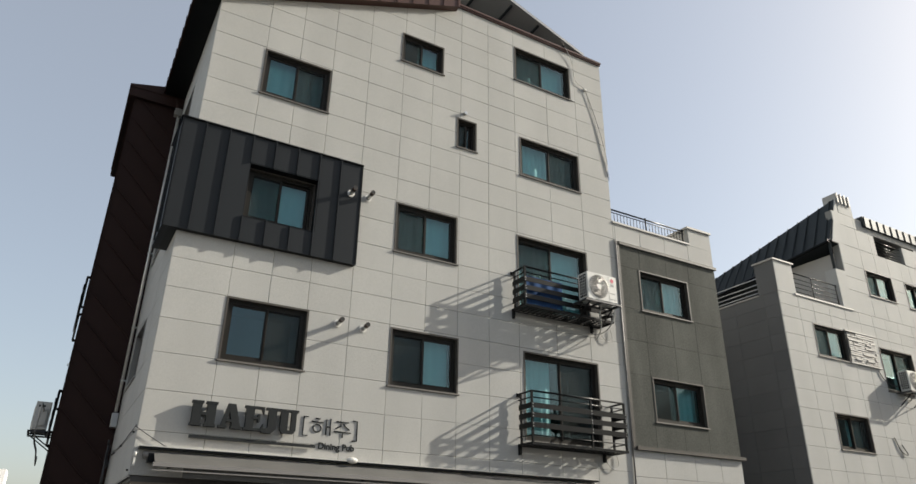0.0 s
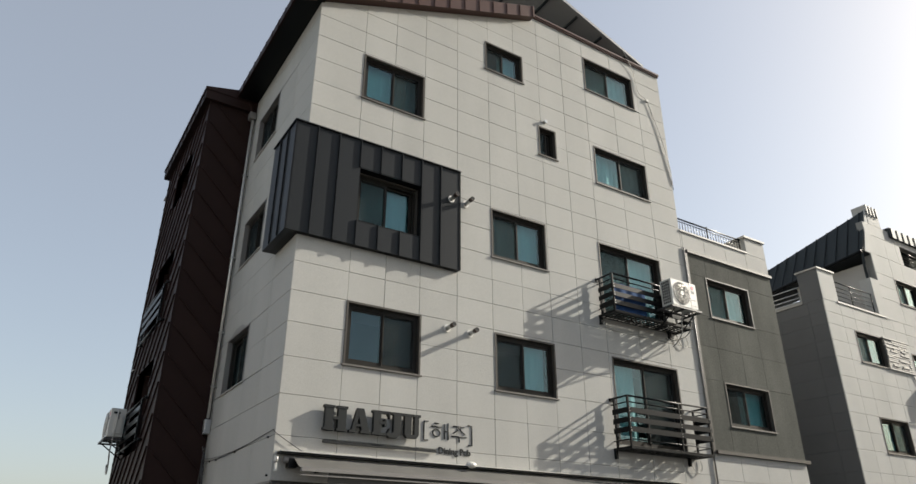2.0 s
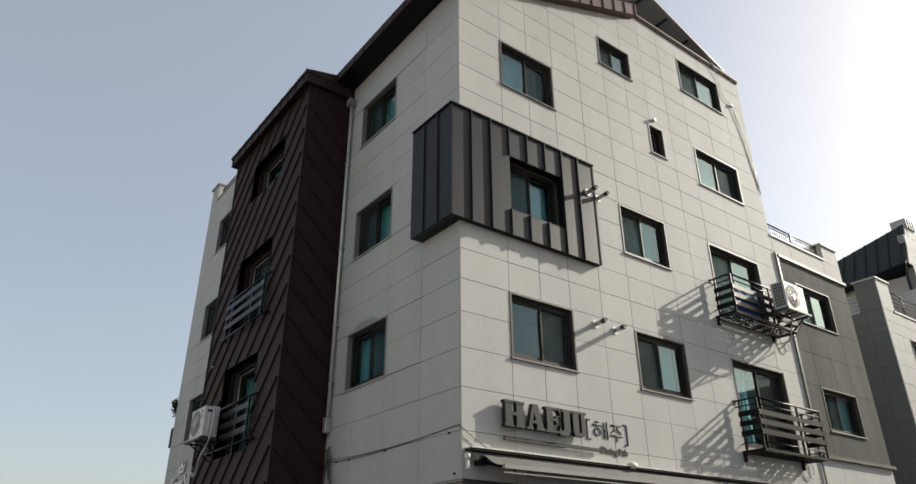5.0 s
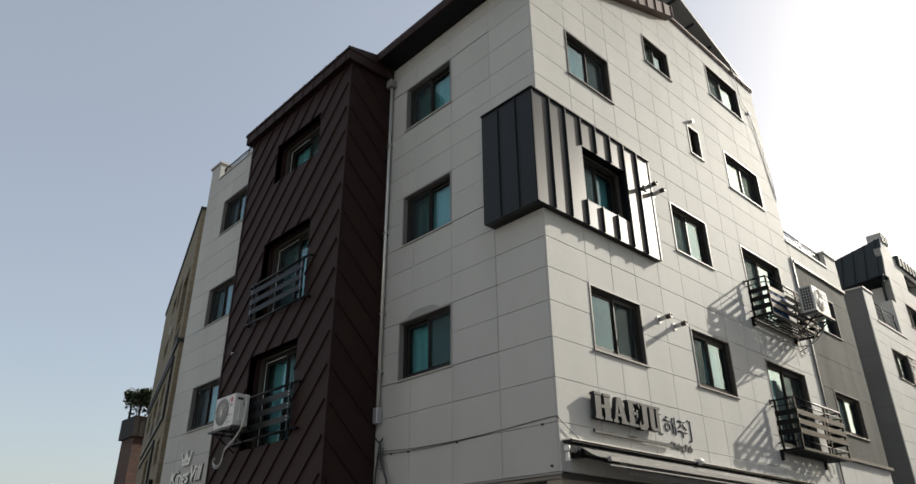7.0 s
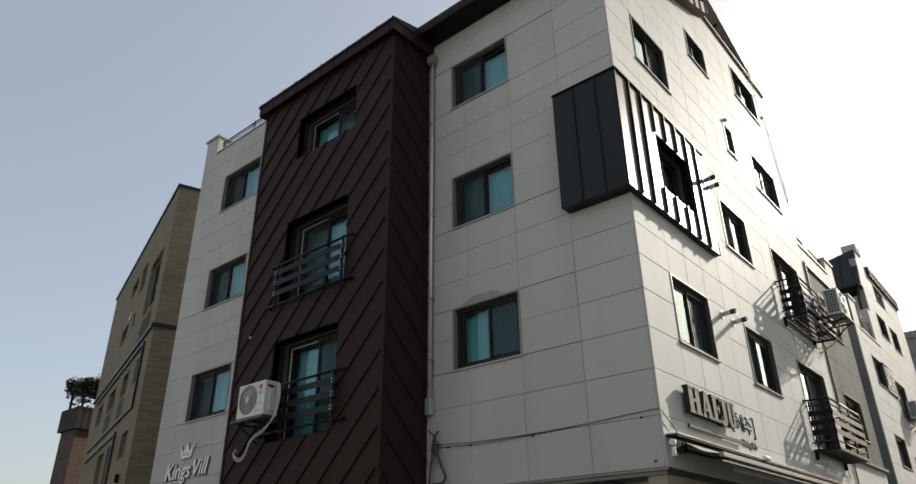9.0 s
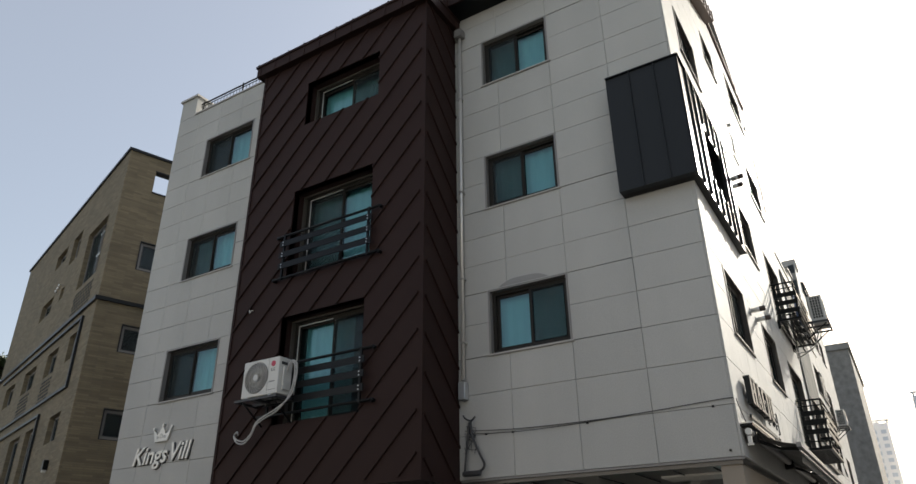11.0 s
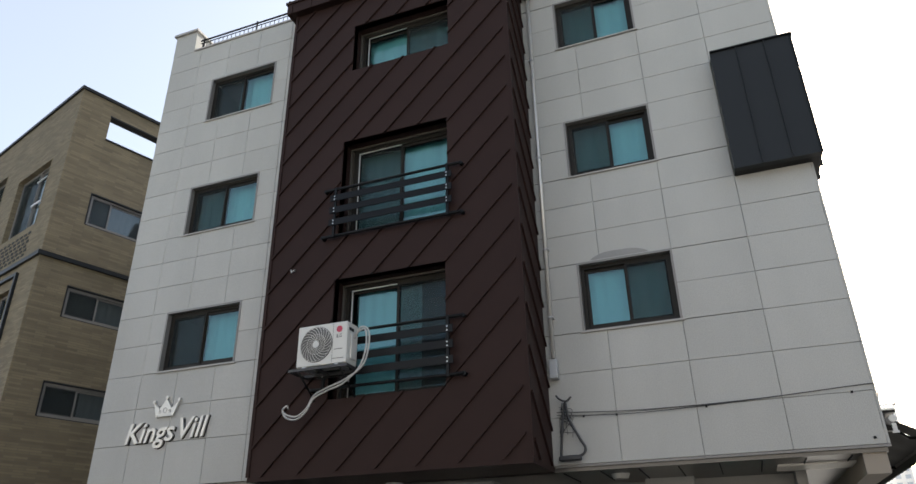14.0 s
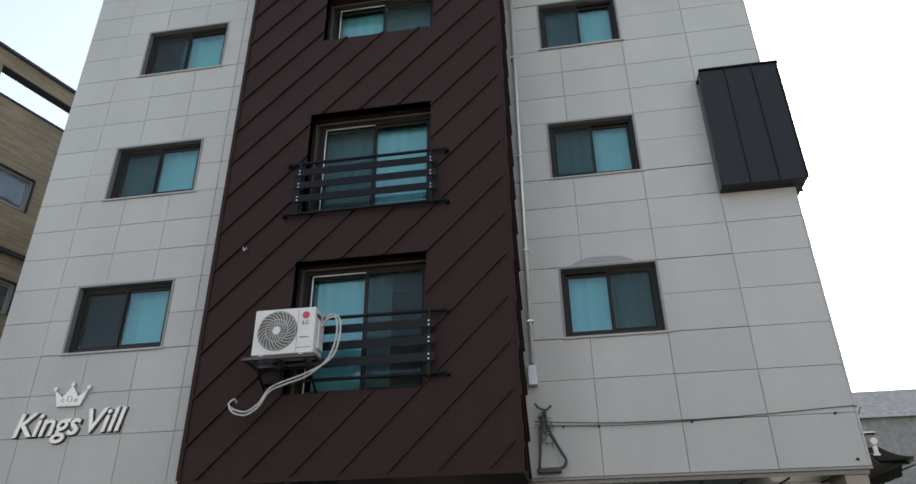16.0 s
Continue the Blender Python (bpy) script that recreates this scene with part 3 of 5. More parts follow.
BZ = 12.30
m_holes = [(-19.24, -17.22, 10.43, 11.56), (-19.32, -17.26, 6.88, 8.79), (-19.32, -17.31, 4.01, 6.03)]
brown = wall("brown_bay", MM, -20.66, -16.06, 2.93, BZ, m_holes, 0.03, 0.16, BROWN, building, "dark brown metal cladding with diagonal standing seams")
seam_field(MM, -20.66, -16.06, 2.93, BZ, m_holes, 0.6545, 1, 0.418, brown, BROWN, (0.03, 0.09))
MR = facing(0, 16.06, 0)
ret = wall("brown_return", MR, XM + 0.03, XB + 0.1, 2.93, BZ, [], 0.03, 0.15, BROWN, building)
seam_field(MR, XM, XB - 0.01, 2.93, BZ, [], 0.658, -1, 0.53, ret, BROWN, (0.07, 0.02))
part("corner_bead", boxes((-16.075, -16.045, -0.012, 0.02, 2.93, BZ), (-20.68, -20.62, -0.02, 0.03, 2.93, BZ)), BROWN, building, at=MM)
part("brown_end", boxes((XM + 0.03, XK + 0.3, 20.53, 20.66, 2.93, BZ)), BROWN, building)
part("brown_soffit", boxes((XM, XB + 0.2, 16.06, 20.66, 2.86, 2.93)), BROWN, building)
for k, (u0, u1, v0, v1) in enumerate(m_holes):
    part("recess", boxes((u0 - 0.03, u0, 0.0, 0.45, v0, v1), (u1, u1 + 0.03, 0.0, 0.45, v0, v1), (u0 - 0.03, u1 + 0.03, 0.0, 0.45, v1, v1 + 0.03), (u0 - 0.03, u1 + 0.03, 0.0, 0.45, v0 - 0.03, v0)), BROWN, building, at=MM)
    wdw = window(building, MM @ pose(0, 0.30, 0), u0, u1, v0, v1, 0.12, slide=1, screen=(1, 0, 1)[k], curtain=((0.0, 1.0), (0.0, 1.0), (0.05, 0.7))[k], sill=False, bright=True,
           name="balcony_door" if k else "window")
    part("frame_bead", boxes((u0 + 0.16, u0 + 0.175, 0.33, 0.345, v0 + 0.05, v1 - 0.12), (u0 + 0.16, (u0 + u1) / 2, 0.33, 0.345, v1 - 0.12, v1 - 0.105)), SIGN_SILVER, wdw, at=MM)
# cap with folded joints
cap = part("bay_cap", boxes((-20.80, -15.97, -0.13, 1.2, BZ + 0.02, BZ + 0.05), (-20.82, -15.94, -0.16, -0.12, BZ, BZ + 0.25), (-15.98, -15.94, -0.12, 1.2, BZ, BZ + 0.25), (-20.82, -20.78, -0.12, 1.2, BZ, BZ + 0.25)), BROWN, building, at=MM)
part("cap_top", boxes((-20.85, -15.92, -0.19, 1.3, BZ + 0.25, BZ + 0.29)), BROWN, building, at=MM)
bay_roof = part("bay_roof", prism(bmesh.new(), [(XM - 0.19, BZ + 0.292), (1.35, BZ + 0.292), (1.35, 12.99), (XM - 0.19, BZ + 0.31)], 15.93, 20.85), BROWN, building, "low brown metal roof of the bay")
for k in range(11):
    part("roof_seam", prism(bmesh.new(), [(XM - 0.19, BZ + 0.31), (1.35, 12.99), (1.35, 13.02), (XM - 0.19, BZ + 0.34)], 15.95 + k * 0.48, 15.975 + k * 0.48), BROWN, bay_roof)
fold = mesh_of(boxes((-0.012, 0.012, -0.175, -0.16, BZ, BZ + 0.25)), "cap_fold")
for k in range(11):
    part("cap_fold", fold, BROWN, building, at=MM @ pose(-20.7 + k * 0.46, 0, 0))

# ---- grey bay on the corner: vertical standing seam ----
BX0, BX1, BY0, BY1, BZ0, BZ1 = 0.78, 4.45, 11.54, 12.79, 7.16, 9.43
bw = (2.13, 3.53, 7.67, 8.82)
MZ, MZB = facing(0, BY0, 0), facing(BX0, 0, -90)
bay = wall("corner_bay", MZ, BX0 + 0.02, BX1 - 0.01, BZ0 + 0.01, BZ1 - 0.01, [bw], 0.03, 0.13, ZINC, building, "dark grey zinc bay with vertical standing seams")
seams = [BX0, 1.22, 1.67, 2.125, 2.58, 3.05, 3.51, 3.97, BX1]
for a, b in zip(seams, seams[1:]):
    for c, e in ([(BZ0, bw[2]), (bw[3], BZ1)] if bw[0] - 0.01 <= a < bw[1] - 0.1 else [(BZ0, BZ1)]):
        part("panel", boxes((a, b, 0, 0.03, c, e)), ZINC, bay, at=MZ @ pose(0, random.uniform(-0.002, 0.002), 0))
        if a > BX0:
            part("seam", boxes((a - 0.009, a + 0.009, -0.04, 0, c, e)), ZINC, bay, at=MZ)
part("bay_return", boxes((BX0 + 0.03, BX0 + 0.12, BY0 + 0.03, BY1, BZ0, BZ1)), ZINC, bay)
part("bay_return", boxes((BX1 - 0.03, BX1, BY0 + 0.03, YA + 0.05, BZ0, BZ1)), ZINC, bay)
us = [-BY1, -12.37, -11.94, -BY0]
for a, b in zip(us, us[1:]):
    part("panel", boxes((a, b, 0, 0.03, BZ0, BZ1)), ZINC, bay, at=MZB)
    if a > us[0]:
        part("seam", boxes((a - 0.008, a + 0.008, -0.03, 0, BZ0, BZ1)), ZINC, bay, at=MZB)
part("edge_bead", boxes((BX0 - 0.012, BX0 + 0.02, BY0 - 0.012, BY0 + 0.02, BZ0, BZ1), (BX1 - 0.02, BX1 + 0.012, BY0 - 0.012, BY0 + 0.02, BZ0, BZ1),
                        (BX0 - 0.015, BX1 + 0.015, BY0 - 0.035, BY0 + 0.01, BZ1, BZ1 + 0.025), (BX0 - 0.035, BX0 + 0.01, BY0 - 0.02, BY1, BZ1, BZ1 + 0.025)), BLACK, bay)
for z in (BZ0 + 0.002, BZ1 - 0.032):
    part("bay_soffit", boxes((BX0 + 0.03, BX1 - 0.03, BY0 + 0.03, YA + 0.05, z, z + 0.03)), BLACK, bay)
    part("bay_soffit", boxes((BX0 + 0.03, XB + 0.05, YA + 0.05, BY1, z, z + 0.03)), BLACK, bay)
part("recess", boxes((bw[0] - 0.02, bw[0] + 0.01, 0.0, 0.32, bw[2], bw[3]), (bw[1] - 0.01, bw[1] + 0.02, 0.0, 0.32, bw[2], bw[3]), (bw[0], bw[1], 0.0, 0.32, bw[3] - 0.01, bw[3] + 0.02), (bw[0], bw[1], 0, 0.32, bw[2] - 0.02, bw[2] + 0.01)), BLACK, bay, at=MZ)
window(building, MZ @ pose(0, 0.18, 0), bw[0] + 0.01, bw[1] - 0.01, bw[2] + 0.01, bw[3] - 0.01, 0.10, slide=0, screen=0, curtain=(0.0, 1.0), sill=False)

# ---- roof ----
roof = part("roof", prism(bmesh.new(), [(0.54, 12.66), (6.72, 15.10), (6.72, 15.20), (0.54, 12.86)], -0.2, 8.0), BROWN_FASCIA, building, "brown standing seam metal roof", at=MA)
# black here puts the shade under the eave into the soffit's colour
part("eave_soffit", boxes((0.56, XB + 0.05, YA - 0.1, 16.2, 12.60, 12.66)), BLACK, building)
part("eave_fascia", boxes((0.52, 0.56, YA - 0.2, 16.2, 12.60, 12.80)), BROWN, building)
me = mesh_of(boxes((0.508, 0.52, -0.012, 0.012, 12.60, 12.80)), "eave_fold")
for k in range(12):
    part("eave_fold", me, BROWN, building, at=pose(0, 11.6 + k * 0.43, 0))
fas = part("gable_fascia", prism(bmesh.new(), [(0.54, 12.42), (6.72, 14.84), (6.72, 15.20), (0.54, 12.80)], -0.22, -0.14), BROWN_FASCIA, building, at=MA)
part("gable_soffit", prism(bmesh.new(), [(0.54, 12.44), (6.72, 14.86), (6.72, 14.90), (0.54, 12.48)], -0.14, 0.02), BROWN_FASCIA, building, at=MA)
for k in range(15):
    u = 0.70 + k * 0.425
    z = 12.42 + 0.3916 * (u - 0.54)
    part("fascia_fold", prism(bmesh.new(), [(u, z - 0.015), (u + 0.022, z - 0.006), (u + 0.022, z + 0.37), (u, z + 0.36)], -0.245, -0.22), BROWN_FASCIA, fas, at=MA)
part("parapet_cap", boxes((6.72, 11.57, -0.06, 0.30, TOP, TOP + 0.06), (6.72, 11.56, -0.04, 0.0, TOP - 0.05, TOP)), BROWN_FASCIA, building, at=MA)
slab = part("upper_roof", prism(bmesh.new(), [(6.3, 16.75), (10.92, 15.13), (10.97, 15.20), (6.3, 16.85)], -0.05, 6.0), ROOF_GREY, building, "grey metal panel roof over the attic", at=MA)
part("upper_wall", prism(bmesh.new(), [(6.9, TOP), (10.6, TOP), (10.6, 15.20), (6.9, 16.50)], 1.2, 1.35), CONCRETE, building, at=MA)
for k in range(5):
    u = 6.7 + k * 0.9
    z = 16.75 - 0.3506 * (u - 6.3)
    part("purlin", prism(bmesh.new(), [(u, z - 0.05), (u + 0.05, z - 0.067), (u + 0.05, z - 0.012), (u, z + 0.005)], 0.05, 5.5), ROOF_DARK, building, at=MA)

# ---- ground floor under the soffit ----
part("edge_beam", boxes((1.12, WEND, 11.72, 12.0, 2.60, 2.86)), CREAM, building)
for p in ((2.5, 14.2), (1.6, 17.2), (2.0, 22.0)):
    part("pillar", boxes((p[0], p[0] + 0.6, p[1], p[1] + 0.75, 0.0, 2.87), bevel=0.01), GRANITE, building)
shop = wall("shop_wall", facing(0, 12.6, 0), 2.4, WEND, 0, 2.87, [(3.2, 8.6, 0.3, 2.5)], 0, 0.15, STONE_TRIM, building)
part("shop_glass", boxes((3.2, 8.6, 12.66, 12.67, 0.3, 2.5)), GLASS, building)
part("inner_wall", boxes((4.2, 4.35, 12.8, 24.0, 0, 2.87)), STONE_TRIM, building)
sw = wall("entrance_wall", facing(2.9, 0, -90), -18.6, -12.6, 0, 2.87, [(-16.6, -15.0, 0.2, 2.6), (-14.1, -13.0, 0.2, 2.6)], 0, 0.12, STONE_TRIM, building)
part("shop_glass", boxes((2.94, 2.95, 15.0, 16.6, 0.2, 2.6), (2.94, 2.95, 13.0, 14.1, 0.2, 2.6)), GLASS, building)
for k, (px, py) in enumerate(((1.0, 20.9), (1.1, 18.7), (1.7, 15.2))):
    lamp = thing("ceiling_light", (px, py, 2.86), "round white flush ceiling light under the soffit", "lamp", "soffit lights")
    bm = bmesh.new(); bmesh.ops.create_cone(bm, cap_ends=True, segments=20, radius1=0.11, radius2=0.14, depth=0.07)
    part("diffuser", bm, WHITE, lamp, at=pose(px, py, 2.825))
# soffit joints, and silver strips added as the shiny soffit's reflections by the corner
part("soffit_strip", boxes(*[(1.2, 2.4, 12.1 + k * 0.55, 12.115 + k * 0.55, 2.845, 2.86) for k in range(8)]), INSIDE_SHADE, building)
for k in range(9):
    part("louvre_slat", boxes((1.75 + k * 0.07, 1.79 + k * 0.07, 11.98, 13.0, 2.83, 2.86)), SIGN_SILVER, building)

# ---- outdoor units, balconies, rails ----
BLUE = mat("blue_sheet", (0.03, 0.075, 0.19), 0.8, spec=0.08, vary=0.2)


def ac_unit(at, label, hose=None, bracket=True, tray=0.5):
    """Outdoor air conditioner: front faces local -y, origin at the front lower left corner."""
    ac = thing("air_conditioner", at, label, "air conditioner", "outdoor units")
    w, d, h = 0.87, 0.33, 0.65
    part("casing", box(bmesh.new(), 0, w, 0, d, 0, h, bevel=0.012), WHITE, ac, at=at)
    cx, cz, r = 0.34, 0.335, 0.27
    bm = bmesh.new(); disc(bm, cx, cz, r + 0.012, -0.006, 0.002, 36)
    part("fan_opening", bm, GRILLE, ac, at=at)
    bm = bmesh.new()
    for k in range(24):
        a = k * math.tau / 24
        run = [(cx + q * math.cos(a + 0.9 * (q / r) ** 1.4), -0.016, cz + q * math.sin(a + 0.9 * (q / r) ** 1.4)) for q in (0.05, 0.10, 0.15, 0.20, 0.24, r)]
        tube(bm, run, 0.0052, 4)
    for q in (0.16, r):
        tube(bm, [(cx + q * math.cos(k * math.tau / 30), -0.016, cz + q * math.sin(k * math.tau / 30)) for k in range(31)], 0.0035, 4)
    part("fan_grille", bm, SIGN_SILVER, ac, "pale wire fan guard", at=at)
    bm = bmesh.new(); disc(bm, cx, cz, 0.055, -0.022, -0.008, 20)
    part("hub", bm, WHITE, ac, at=at)
    bm = bmesh.new(); disc(bm, 0.735, 0.535, 0.052, -0.004, 0.0, 24)
    part("badge", bm, RED, ac, "round red badge", at=at)
    part("badge_mark", boxes((0.69, 0.715, -0.004, 0, 0.405, 0.455), (0.69, 0.73, -0.004, 0, 0.40, 0.412), (0.742, 0.782, -0.004, 0, 0.40, 0.412), (0.742, 0.752, -0.004, 0, 0.40, 0.455),
                             (0.742, 0.782, -0.004, 0, 0.444, 0.455), (0.772, 0.782, -0.004, 0, 0.40, 0.43)), PRINT, ac, "grey printed mark", at=at)
    part("print_line", boxes((0.66, 0.80, -0.003, 0, 0.215, 0.228), (0.63, 0.83, -0.003, 0, 0.075, 0.083)), GRILLE, ac, at=at)
    part("front_panel", boxes((0.625, 0.629, -0.003, 0, 0.02, h - 0.02)), GRILLE, ac, at=at)
    # side slots are flat dark pieces, their shade is colour only
    bm = bmesh.new()
    for k in range(4):
        for j in range(8):
            box(bm, -0.004, 0.0, 0.05 + k * 0.06, 0.095 + k * 0.06, 0.06 + j * 0.07, 0.115 + j * 0.07)
    tagged(part("side_grille", bm, INSIDE_SHADE, ac, "slots in the side with their shade painted on", at=at), kind="stuff")
    part("service_cover", boxes((w, w + 0.03, 0.10, 0.28, 0.08, 0.48), bevel=0.008), WHITE, ac, at=at)
    # the slot's shade is a dark piece laid on the casing
    part("handle_slot", boxes((w - 0.002, w + 0.004, 0.06, 0.20, 0.52, 0.57)), INSIDE_SHADE, ac, at=at)
    for fx in (0.12, 0.68):
        part("foot", boxes((fx, fx + 0.06, -0.01, d + 0.01, -0.03, 0.0)), GREY_PIPE, ac, at=at)
    if bracket:
        part("tray", boxes((-0.10, w + 0.05, -0.05, -0.01, -0.07, -0.03), (-0.10, w + 0.05, d + 0.0, d + 0.04, -0.07, -0.03), (-0.10, -0.06, -0.01, tray, -0.07, -0.03), (w + 0.01, w + 0.05, -0.01, tray, -0.07, -0.03), (0.35, 0.39, -0.01, tray, -0.07, -0.03)), CABLE, ac, "dark angle-iron tray", at=at)
        for bx in (0.05, w - 0.1):
            part("brace", tubes([(bx, 0.02, -0.07), (bx, tray, -0.42)], r=0.016, sides=6), BLACK, ac, at=at)
    for run in hose or ():
        part("hose", tubes(smooth_run(run, 6), r=0.014, sides=7), HOSE, ac, "pale wrapped pipe", at=at)
    return ac


at1 = MM @ pose(-19.60, -0.50, 4.42)
hoses = []
for o in (0.0, 0.045):
    hoses.append([(0.90, 0.18, 0.45 - o), (1.02, 0.14, 0.52 + o), (1.12 + o, 0.12, 0.50), (1.14 + o, 0.12, 0.25), (1.05 + o, 0.12, -0.05), (0.78, 0.14, -0.27 + o), (0.45, 0.18, -0.36 + o),
                  (0.22, 0.22, -0.44 + o), (0.08, 0.25, -0.62 + o), (-0.10, 0.27, -0.72 + o), (-0.28, 0.27, -0.68 + o), (-0.36, 0.27, -0.56), (-0.28, 0.26, -0.50), (-0.24, 0.25, -0.56)])
ac_unit(at1, "white outdoor air conditioner on a bracket by the brown bay", hoses, tray=0.52)
at2 = MA @ pose(9.74, -0.97, 7.21)
ac_unit(at2, "white outdoor air conditioner hung in front of a balcony", [[(0.55, 0.2, -0.05), (0.58, 0.3, -0.2), (0.72, 0.45, -0.45), (0.85, 0.72, -0.58), (0.95, 0.93, -0.62)],
        [(0.9, 0.2, 0.1), (1.0, 0.3, -0.2), (1.02, 0.6, -0.45), (0.9, 0.9, -0.5), (0.7, 0.94, -0.46)]], tray=0.5)


def balcony(u0, u1, v0, v1, deep):
    """Black steel balcony guard with flat slats and an open bar floor."""
    b = thing("balcony", MA @ pose(u0, 0, v0), "", "", parent=building)
    y = -deep
    h = v1 - v0
    for n, (p, q) in enumerate((((u0, 0.0), (u0, y)), ((u0, y), (u1, y)), ((u1, y), (u1, 0.0)))):
        for z, r in ((v1, 0.022), (v1 - 0.13, 0.014), (v0 + 0.14, 0.013)):
            part("rail", tubes([(p[0], p[1], z), (q[0], q[1], z)], r=r), BLACK, b, at=MA)
        for z in (v1 - 0.30, v1 - 0.50, v1 - 0.70):
            if n == 0:
                bb = (u0 - 0.035, u0 - 0.022, y - 0.04, -0.06)
            elif n == 1:
                bb = (u0 - 0.03, u1 + 0.03, y - 0.035, y - 0.022)
            else:
                bb = (u1 + 0.022, u1 + 0.035, y - 0.04, -0.06)
            part("slat", boxes((*bb, z - 0.055, z + 0.055)), BLACK, b, at=MA)
    for px, py in ((u0, y), (u0, -0.1), (u1, y), (u1, -0.1), (u0 + (u1 - u0) * 0.62, y)):
        part("post", boxes((px - 0.02, px + 0.02, py - 0.02, py + 0.02, v0, v1)), BLACK, b, at=MA)
    bolt = mesh_of(boxes((-0.009, 0.009, -0.006, 0.004, -0.009, 0.009)), "bolt")
    for px in (u0, u0 + (u1 - u0) * 0.62, u1):
        for z in (v1 - 0.30, v1 - 0.50, v1 - 0.70):
            for s in (-0.03, 0.03):
                part("bolt", bolt, STEEL, b, at=MA @ pose(px, y - 0.037, z + s))
    part("floor_frame", boxes((u0 - 0.03, u1 + 0.03, y - 0.03, y + 0.02, v0 - 0.05, v0), (u0 - 0.03, u1 + 0.03, -0.05, 0.0, v0 - 0.05, v0), (u0 - 0.03, u0 + 0.02, y + 0.02, -0.05, v0 - 0.05, v0), (u1 - 0.02, u1 + 0.03, y + 0.02, -0.05, v0 - 0.05, v0)), BLACK, b, at=MA)
    for k in range(4):
        yy = y + deep * (k + 1) / 5
        part("floor_bar", boxes((u0, u1, yy - 0.016, yy + 0.016, v0 - 0.03, v0 - 0.01)), BLACK, b, at=MA)
    for k in range(19):
        xx = u0 + (u1 - u0) * (k + 1) / 20
        part("cross_bar", boxes((xx - 0.014, xx + 0.014, y, 0, v0 - 0.045, v0 - 0.03)), BLACK, b, at=MA)
    for px in (u0, u1 - 0.25):
        part("bracket", boxes((px - 0.025, px + 0.025, -0.07, 0.0, v0 - 0.22, v0 - 0.05)), BLACK, b, at=MA)
        part("anchor", boxes((px - 0.05, px + 0.05, -0.02, 0.0, v1 - 0.06, v1 + 0.02)), BLACK, b, at=MA)
    return b


balcony(8.33, 10.83, 6.95, 7.83, 0.50)
balcony(8.43, 10.96, 4.00, 5.04, 0.50)
sh = thing("blue_sheet", MA @ pose(8.42, -0.44, 6.99), "folded dark blue sheet standing behind balcony slats", "sheet")
part("cloth", curtain_mesh(1.0, 0.66, 3, 0.012), BLUE, sh, at=MA @ pose(8.42, -0.44, 6.99))
# hose loops under the balconies
for hx, hz in ((10.75, 3.98), (10.85, 6.93)):
    hs = thing("drain_hose", MA @ pose(hx, -0.02, hz), "pale drain hose looped on the wall", "hose", "drain hoses")
    part("loop", tubes(smooth_run([(0, 0, 0), (0.03, -0.01, -0.2), (0.2, -0.015, -0.33), (0.36, -0.01, -0.22), (0.33, 0, -0.02)], 6), r=0.011, sides=6), HOSE, hs, at=MA @ pose(hx, -0.03, hz))


def window_guard(u0, u1, v0, v1, label):
    """Straight guard before a balcony door: two round rails, flat slats, two posts."""
    g = thing("window_guard", MM @ pose(u0, 0, v0), label, "railing", "window guards")
    d = -0.085
    for z in (v0, v1):
        part("rail", tubes([(u0, d, z), (u1, d, z)], r=0.026), BLACK, g, at=MM)
        for u in (u0, u1):
            part("stand_off", tubes([(u, d - 0.01, z), (u, 0.02, z)], r=0.034, sides=10), BLACK, g, at=MM)
    for z in (v1 - 0.19, v1 - 0.43, v1 - 0.67):
        part("slat", boxes((u0 + 0.13, u1 - 0.15, d - 0.045, d - 0.028, z - 0.06, z + 0.06)), BLACK, g, at=MM)
        for u in (u0 + 0.22, u1 - 0.24):
            part("bolt", boxes((u - 0.01, u + 0.01, d - 0.053, d - 0.045, z + 0.02, z + 0.04)), STEEL, g, at=MM)
            part("bolt", boxes((u - 0.01, u + 0.01, d - 0.053, d - 0.045, z - 0.04, z - 0.02)), STEEL, g, at=MM)
    for u in (u0 + 0.22, u1 - 0.24):
        part("post", boxes((u - 0.02, u + 0.02, d - 0.028, d + 0.012, v0 - 0.03, v1 + 0.03)), BLACK, g, at=MM)


window_guard(-19.57, -16.99, 6.82, 7.74, "black steel window guard with three flat slats")
window_guard(-19.57, -17.00, 4.16, 5.05, "black steel window guard behind an outdoor unit")
part("vent_hook", tubes([(-20.12, 0.0, 6.32), (-20.12, -0.05, 6.32), (-20.15, -0.06, 6.27), (-20.18, -0.05, 6.34)], r=0.012, sides=6), SIGN_SILVER, building, at=MM)


# ---- flue pipes ----
mat_flue = mat("burnt_steel", (0.055, 0.04, 0.034), 0.45, 0.3, vary=0.25, stain=0.3, stain_scale=12)


